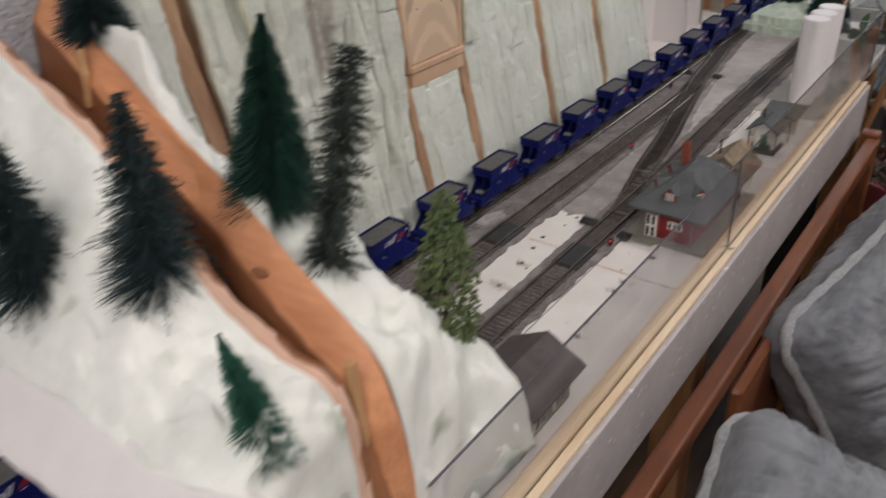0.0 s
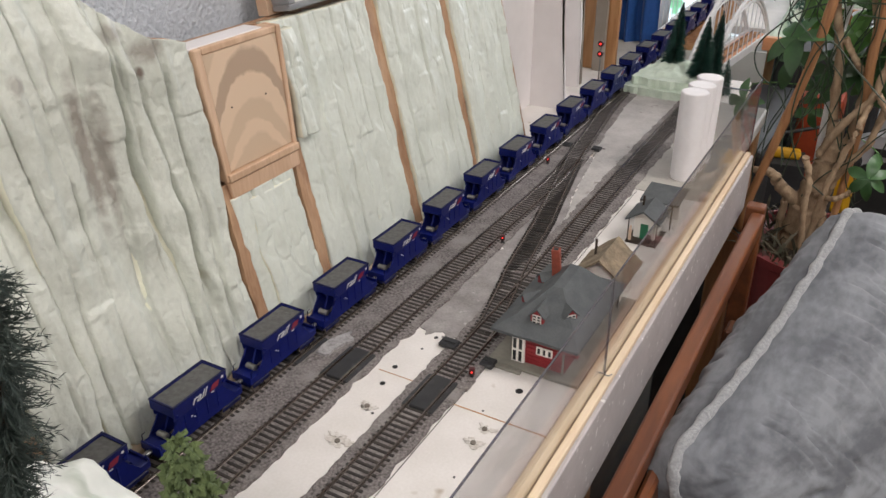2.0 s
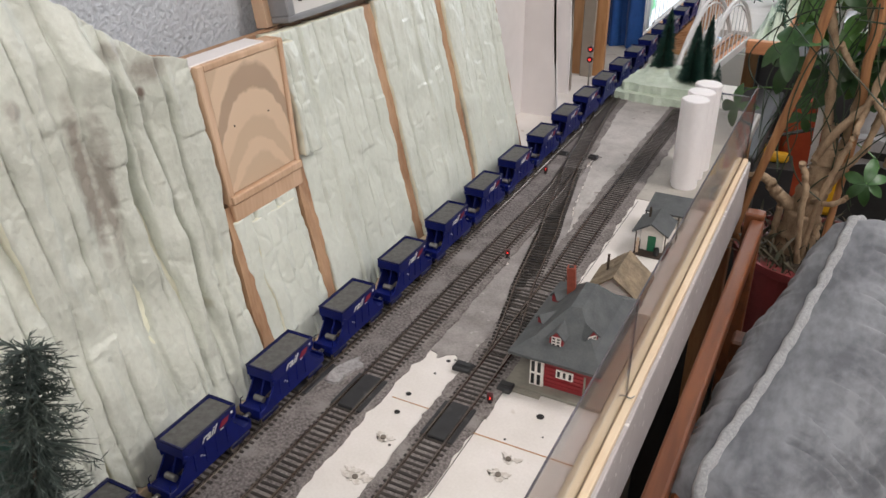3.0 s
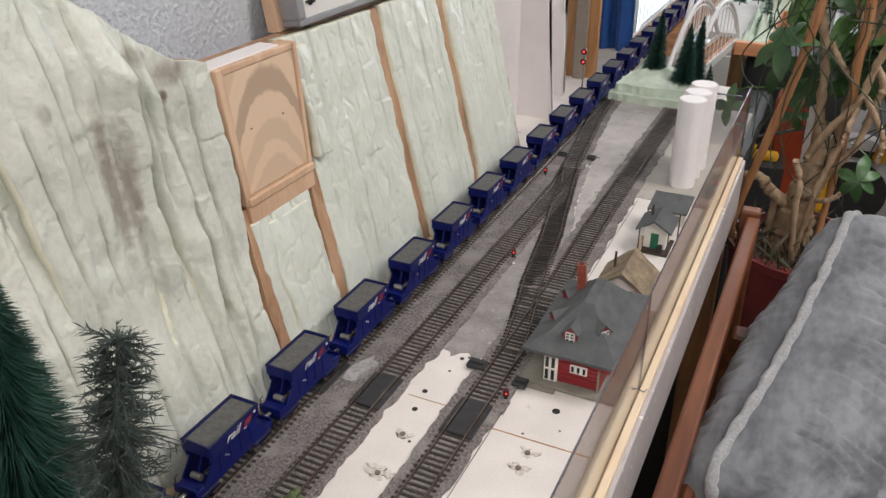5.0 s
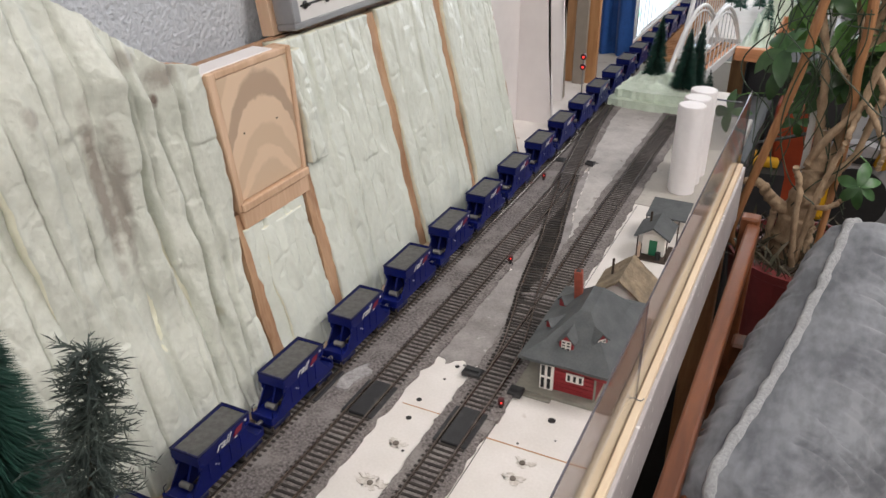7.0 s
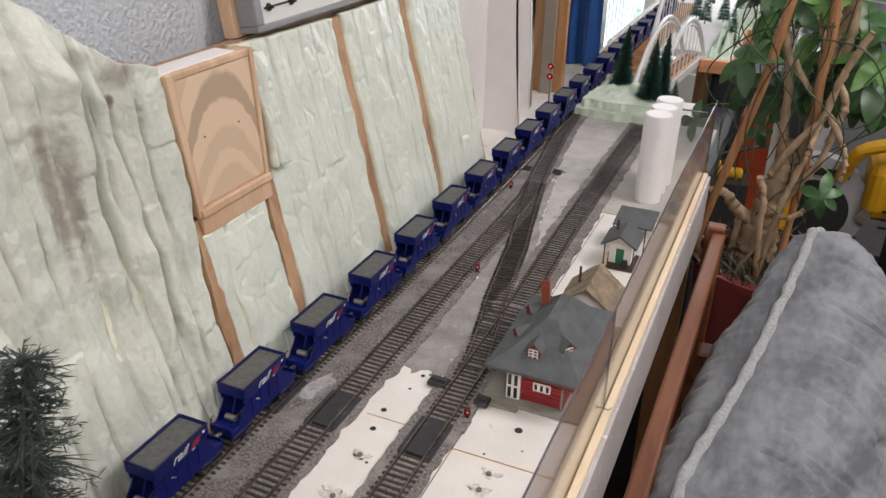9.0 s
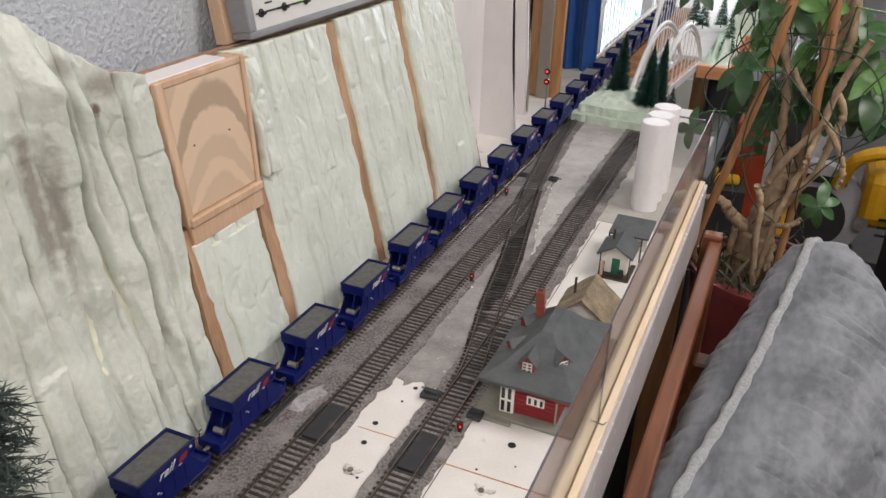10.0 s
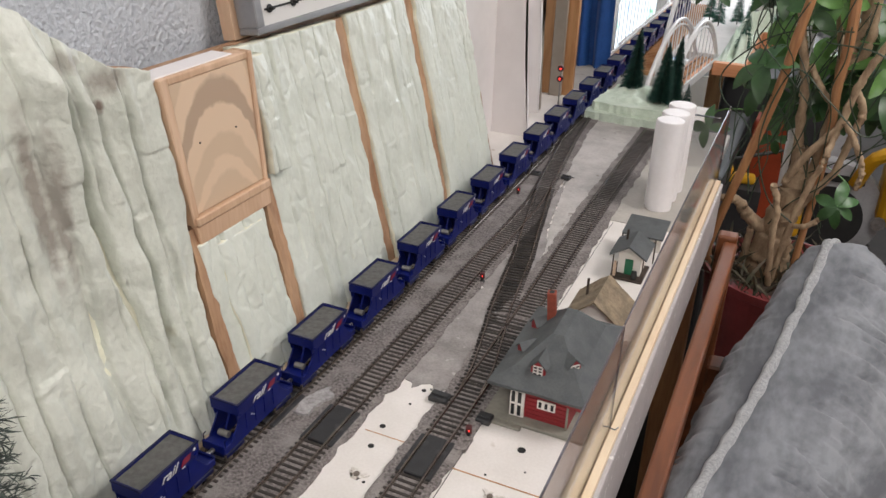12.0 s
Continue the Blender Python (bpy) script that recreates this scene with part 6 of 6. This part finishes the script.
def whorl(c, aim, count, kind, scale=1.0):
    """Leaflets spread like fingers round one point."""
    q = Vector(aim).normalized().to_track_quat("Z", "Y").to_matrix().to_4x4()
    for k in range(count):
        m = Matrix.Translation(c) @ q @ pose(0, 0, 0, 0, 0, 360 * k / count + rnd.uniform(-14, 14)) @ pose(0, 0, 0, rnd.uniform(-35, 8), rnd.uniform(-20, 20), 0)
        ob = new("leaf", LEAVES[kind])
        ob.parent = plant
        ob.matrix_basis = m @ Matrix.Scale(scale * rnd.uniform(0.8, 1.15), 4)


for c, aim, n, kd, sc in (((0.232, 1.34, 0.142), (-0.3, -0.5, 0.4), 5, 1, 1.0), ((0.226, 1.36, 0.108), (-0.2, -0.7, 0.2), 4, 1, 0.8), ((0.274, 1.40, 0.090), (0, -0.7, 0.3), 4, 1, 0.9),
                          ((0.250, 1.40, 0.199), (-0.2, -0.5, 0.5), 5, 2, 1.0), ((0.259, 1.40, 0.163), (0.1, -0.6, 0.4), 5, 2, 0.9), ((0.295, 1.41, 0.142), (0, -0.6, 0.4), 4, 2, 1.0),
                          ((0.318, 1.42, 0.178), (0.1, -0.6, 0.5), 5, 2, 1.0), ((0.312, 1.41, 0.087), (0, -0.7, 0.3), 5, 1, 1.1), ((0.268, 1.42, 0.055), (0, -0.6, 0.3), 5, 1, 0.8),
                          ((0.262, 1.42, 0.020), (0, -0.6, 0.3), 4, 1, 0.7), ((0.385, 1.36, 0.121), (0.2, -0.6, 0.4), 6, 1, 1.15), ((0.402, 1.36, 0.105), (0.1, -0.7, 0.2), 6, 1, 1.0),
                          ((0.372, 1.40, 0.091), (0, -0.6, 0.4), 5, 1, 1.0), ((0.390, 1.38, 0.150), (0.2, -0.5, 0.5), 5, 2, 1.1), ((0.360, 1.295, -0.022), (0.0, -0.7, 0.55), 6, 0, 0.85),
                          ((0.150, 1.35, 0.245), (-0.2, -0.5, 0.5), 5, 1, 0.8), ((0.310, 1.36, 0.225), (0.1, -0.6, 0.3), 5, 2, 1.0), ((0.277, 1.36, 0.218), (-0.1, -0.6, 0.4), 5, 1, 0.9),
                          ((0.172, 1.36, 0.040), (-0.2, -0.6, 0.3), 4, 1, 0.7), ((0.315, 1.43, 0.127), (0, -0.6, 0.3), 5, 2, 0.9), ((0.360, 1.41, 0.133), (0, -0.6, 0.3), 6, 1, 1.1),
                          ((0.235, 1.39, 0.240), (-0.2, -0.5, 0.5), 5, 1, 1.0), ((0.420, 1.38, 0.110), (0.2, -0.6, 0.3), 6, 1, 1.2), ((0.345, 1.42, 0.200), (0, -0.5, 0.6), 6, 1, 1.1), ((0.435, 1.36, 0.092), (0.1, -0.6, 0.3), 6, 1, 1.15),
                          ((0.335, 1.43, 0.080), (0, -0.6, 0.3), 5, 2, 1.0), ((0.400, 1.36, 0.200), (0.1, -0.5, 0.5), 6, 1, 1.1)):
    whorl(c, aim, n, kd, sc)
    part("leaf_stalk", tube(smooth_line([c, tuple(Vector(c) + Vector((0.01, 0.03, 0.02))), (0.31 + 0.4 * (c[0] - 0.31), 1.38, c[2] + 0.03)], 8), 0.0011, 5), LEAFLIGHT, plant)
cane = thing("support_cane", "orange bamboo cane leaning in the pot", "cane", group="plant canes")
part("shaft", tube(smooth_line([(0.211, 1.345, -0.174), (0.205, 1.33, -0.128), (0.233, 1.33, 0.007), (0.255, 1.332, 0.111), (0.267, 1.333, 0.201), (0.279, 1.335, 0.290)], 30), [0.0064 + 0.0008 * (j % 9 == 4) for j in range(30)], 10), CANE, cane)
cane = thing("support_cane", "orange bamboo cane leaning in the pot", "cane", group="plant canes")
part("shaft", tube(smooth_line([(0.325, 1.335, -0.174), (0.333, 1.355, 0.03), (0.327, 1.355, 0.122), (0.328, 1.357, 0.187), (0.321, 1.36, 0.27)], 20), [0.0045 + 0.0025 * min(1, j / 12) for j in range(20)], 10), CANE, cane)
pole = thing("support_pole", "thin pale grey plastic support rod", "pole")
part("shaft", tube(smooth_line([(0.289, 1.412, -0.174), (0.285, 1.41, -0.029), (0.283, 1.41, 0.06), (0.279, 1.41, 0.119), (0.282, 1.41, 0.173), (0.292, 1.41, 0.29)], 30), 0.0052, 10), WHITEMETAL, pole)
for i in range(26):
    v = thing("trailing_vine", "thin dark green trailing vine stem", "vine", group="vines")
    a = Vector((0.21 + 0.035 * (i % 5), 1.33 + 0.02 * (i % 3), -0.08 + 0.04 * (i % 4)))
    pts = [a]
    d = Vector((rnd.uniform(-0.05, 0.45), rnd.uniform(-0.1, 0.3), 1)).normalized()
    for k in range(7):
        d = (d + Vector((rnd.uniform(-0.42, 0.42), rnd.uniform(-0.2, 0.2), rnd.uniform(-0.3, 0.35)))).normalized()
        q = pts[-1] + d * 0.045
        pts.append(Vector((max(q.x, 0.205 + 0.012 * (k % 3)), q.y, q.z)))
    part("shoot", tube(smooth_line(pts, 40), 0.0009, 6), VINE, v)
loop = thing("trailing_vine", "thin dark vine looping over the bench edge", "vine", group="vines")
part("shoot", tube(smooth_line([(0.33, 1.33, 0.20), (0.26, 1.35, 0.19), (0.215, 1.36, 0.165), (0.177, 1.37, 0.12), (0.185, 1.36, 0.085), (0.22, 1.35, 0.06), (0.245, 1.34, 0.02)], 50), 0.0011, 6), VINE, loop)
loop = thing("trailing_vine", "thin dark vine looping across the stems", "vine", group="vines")
part("shoot", tube(smooth_line([(0.30, 1.30, 0.19), (0.37, 1.29, 0.18), (0.405, 1.28, 0.12), (0.37, 1.27, 0.085), (0.32, 1.28, 0.12), (0.27, 1.30, 0.15), (0.245, 1.32, 0.05), (0.27, 1.31, -0.03), (0.31, 1.30, -0.06)], 70), 0.0011, 6), VINE, loop)

# ---------------------------------------------------------------- workshop clutter behind the plant
saw = thing("mitre_saw", "yellow and grey mitre saw on a dark stand", "power tool", pose(0.403, 1.90, -0.288) @ Matrix.Scale(0.87, 4))
part("blade_guard", tube([(-0.03, -0.02, 0.03), (-0.03, 0.02, 0.03)], 0.125, 36), TOOLGREY, saw, "round grey blade guard")
part("guard_slot", tube([(-0.022, -0.024, 0.018), (-0.022, -0.0205, 0.018)], 0.078, 30), BLACK, saw)
part("motor_body", box(0.075, 0.27, -0.05, 0.09, 0.02, 0.165, 0.03, segs=3), YELLOW, saw, "yellow motor housing")
part("handle", tube(smooth_line([(0.02, -0.02, 0.11), (0.05, -0.05, 0.19), (0.14, -0.05, 0.21), (0.2, -0.02, 0.12)], 14), 0.016, 10), YELLOW, saw)
part("hinge_bolt", tube([(0.085, -0.054, 0.035), (0.085, -0.049, 0.035)], 0.016, 14), STEEL, saw)
for z in (0.05, 0.03, 0.01):
    part("label_bar", box(0.12, 0.18, -0.0512, -0.0502, z, z + 0.006), BLACK, saw)
part("badge_bar", box(-0.05, 0.04, -0.0235, -0.0203, 0.108, 0.126), BLACK, saw)
part("base", box(-0.16, 0.24, -0.09, 0.10, -0.16, -0.12, 0.008), DARKSTUFF, saw)
part("stand_leg", box(0.04, 0.09, -0.03, 0.03, -0.119, -0.05, 0.004), BLACK, saw)
part("stand", box(-0.14, 0.22, -0.08, 0.09, (FLOOR + 0.288) / 0.87, -0.161, 0.004), DARKSTUFF, saw)
yl = thing("yellow_toolbox", "yellow and black toolbox behind the pot", "toolbox", pose(0.24, 1.93, -0.33))
part("body", box(-0.10, 0.10, -0.06, 0.06, 0, 0.10, 0.012, segs=2), YELLOW, yl)
part("lid", box(-0.102, 0.102, -0.062, 0.062, 0.101, 0.13, 0.008, segs=2), BLACK, yl)
part("stand", box(-0.10, 0.10, -0.06, 0.06, FLOOR + 0.33, -0.0005), DARKSTUFF, yl)
orr = thing("orange_case", "orange-red plastic tool case on a dark crate", "case", pose(0.215, 1.80, -0.26))
part("body", box(-0.002, 0.075, -0.04, 0.05, 0, 0.205, 0.012, segs=2), ORANGERED, orr)
part("handle", tube(smooth_line([(0.015, 0, 0.20), (0.02, 0, 0.228), (0.055, 0, 0.228), (0.06, 0, 0.20)], 10), 0.006, 8), BLACK, orr)
part("crate", box(-0.06, 0.09, -0.05, 0.06, FLOOR + 0.26, -0.0005, 0.004), DARKSTUFF, orr)
# block added in place of the grey wall behind the plant; doors are invented
cab = thing("metal_cabinet", "tall grey block added as background beyond the far bench", "cabinet", pose(0.95, 2.30, FLOOR))
part("body", box(-0.66, 0.9, 0.02, 0.4, 0, 1.25, 0.004), GREYCAB, cab)
part("door", box(-0.65, 0.16, 0.0, 0.0195, 0.02, 1.23, 0.003), GREYCAB, cab)
part("door", box(0.17, 0.88, 0.0, 0.0195, 0.02, 1.23, 0.003), GREYCAB, cab)
# boxes added only to keep the shaded gap under the bench black
low = thing("storage_box", "black boxes added to darken the gap under the far bench", "box", pose(0.235, 2.10, FLOOR))
part("lower_box", box(-0.115, 0.115, -0.12, 0.25, 0, 0.46, 0.01, segs=2), DARKSTUFF, low)
part("upper_box", box(-0.11, 0.112, -0.115, 0.25, 0.461, 0.915, 0.01, segs=2), DARKSTUFF, low)
bucket = thing("metal_bin", "grey metal bin among the tools", "bin", pose(0.33, 2.25, -0.12))
part("shell", lathe([(0.075, -0.25), (0.085, 0.12), (0.089, 0.125)], 30), TOOLGREY, bucket)
part("stand", box(-0.09, 0.09, -0.09, 0.09, FLOOR + 0.12, -0.2505), DARKSTUFF, bucket)
hand = thing("yellow_clamp", "yellow tool clamp lying on the work stand", "clamp", pose(0.62, 1.72, -0.16, 0, 0, 15))
part("bar", box(-0.10, 0.12, -0.012, 0.012, 0, 0.022, 0.005), YELLOW, hand)
part("grip", box(-0.10, -0.03, -0.016, 0.016, 0.0225, 0.05, 0.006), BLACK, hand)
part("stand", box(-0.10, 0.12, -0.05, 0.05, FLOOR + 0.16, -0.0005), DARKSTUFF, hand)

clamp = thing("yellow_clamp", "small yellow and black clamp behind the pot", "clamp", pose(0.19, 1.70, -0.163, 0, 0, 8))
part("bar", box(-0.035, 0.05, -0.012, 0.012, 0, 0.018, 0.006, segs=2), YELLOW, clamp)
part("grip", box(-0.035, 0.008, -0.014, 0.014, 0.0185, 0.032, 0.006, segs=2), YELLOW, clamp)
part("screw", tube([(-0.03, -0.018, 0.04), (0.09, 0.02, 0.065)], 0.0035, 8), BLACK, clamp)
part("stand", box(-0.04, 0.06, -0.04, 0.04, FLOOR + 0.163, -0.0005), DARKSTUFF, clamp)

rnd = random.Random(31)
sprout = tagged(new("pot_undergrowth", bpy.data.meshes.new("pot_undergrowth")), "dark thin leaves crowding round the foot of the stems", "undergrowth", kind="stuff")
vs, fs = [], []
for k in range(260):
    a, r = rnd.uniform(0, math.tau), 0.10 * math.sqrt(rnd.random())
    p = Vector((0.305 + r * math.cos(a), 1.36 + r * math.sin(a), -0.172))
    d = Vector((rnd.uniform(-0.7, 0.5), rnd.uniform(-0.6, 0.6), rnd.uniform(0.5, 1.2))).normalized()
    ln, side = rnd.uniform(0.03, 0.095), Vector((rnd.uniform(-1, 1), rnd.uniform(-1, 1), 0)).normalized() * rnd.uniform(0.0012, 0.0035)
    b0 = len(vs)
    for f, w in ((0, 0.4), (0.35, 1), (0.7, 0.8), (1, 0.05)):
        q = p + d * ln * f + Vector((0, 0, -0.35 * ln * f * f))
        vs += [tuple(q - side * w), tuple(q + side * w)]
    fs += [(b0 + 2 * j, b0 + 2 * j + 1, b0 + 2 * j + 3, b0 + 2 * j + 2) for j in range(3)]
sprout.data.from_pydata(vs, [], fs)
sprout.data.materials.append(LITTER)

# made-up crate; its black stands for the dark gap beyond the board end
crate = thing("storage_crate", "black crate added to darken the gap behind the board", "crate", pose(0.19, 1.72, FLOOR))
part("body", box(-0.125, 0.005, -0.21, 0.20, 0, -FLOOR - 0.12, 0.012, segs=2), DARKSTUFF, crate)
part("lid", box(-0.128, 0.008, -0.213, 0.203, -FLOOR - 0.1195, -FLOOR - 0.09, 0.008, segs=2), DARKSTUFF, crate)
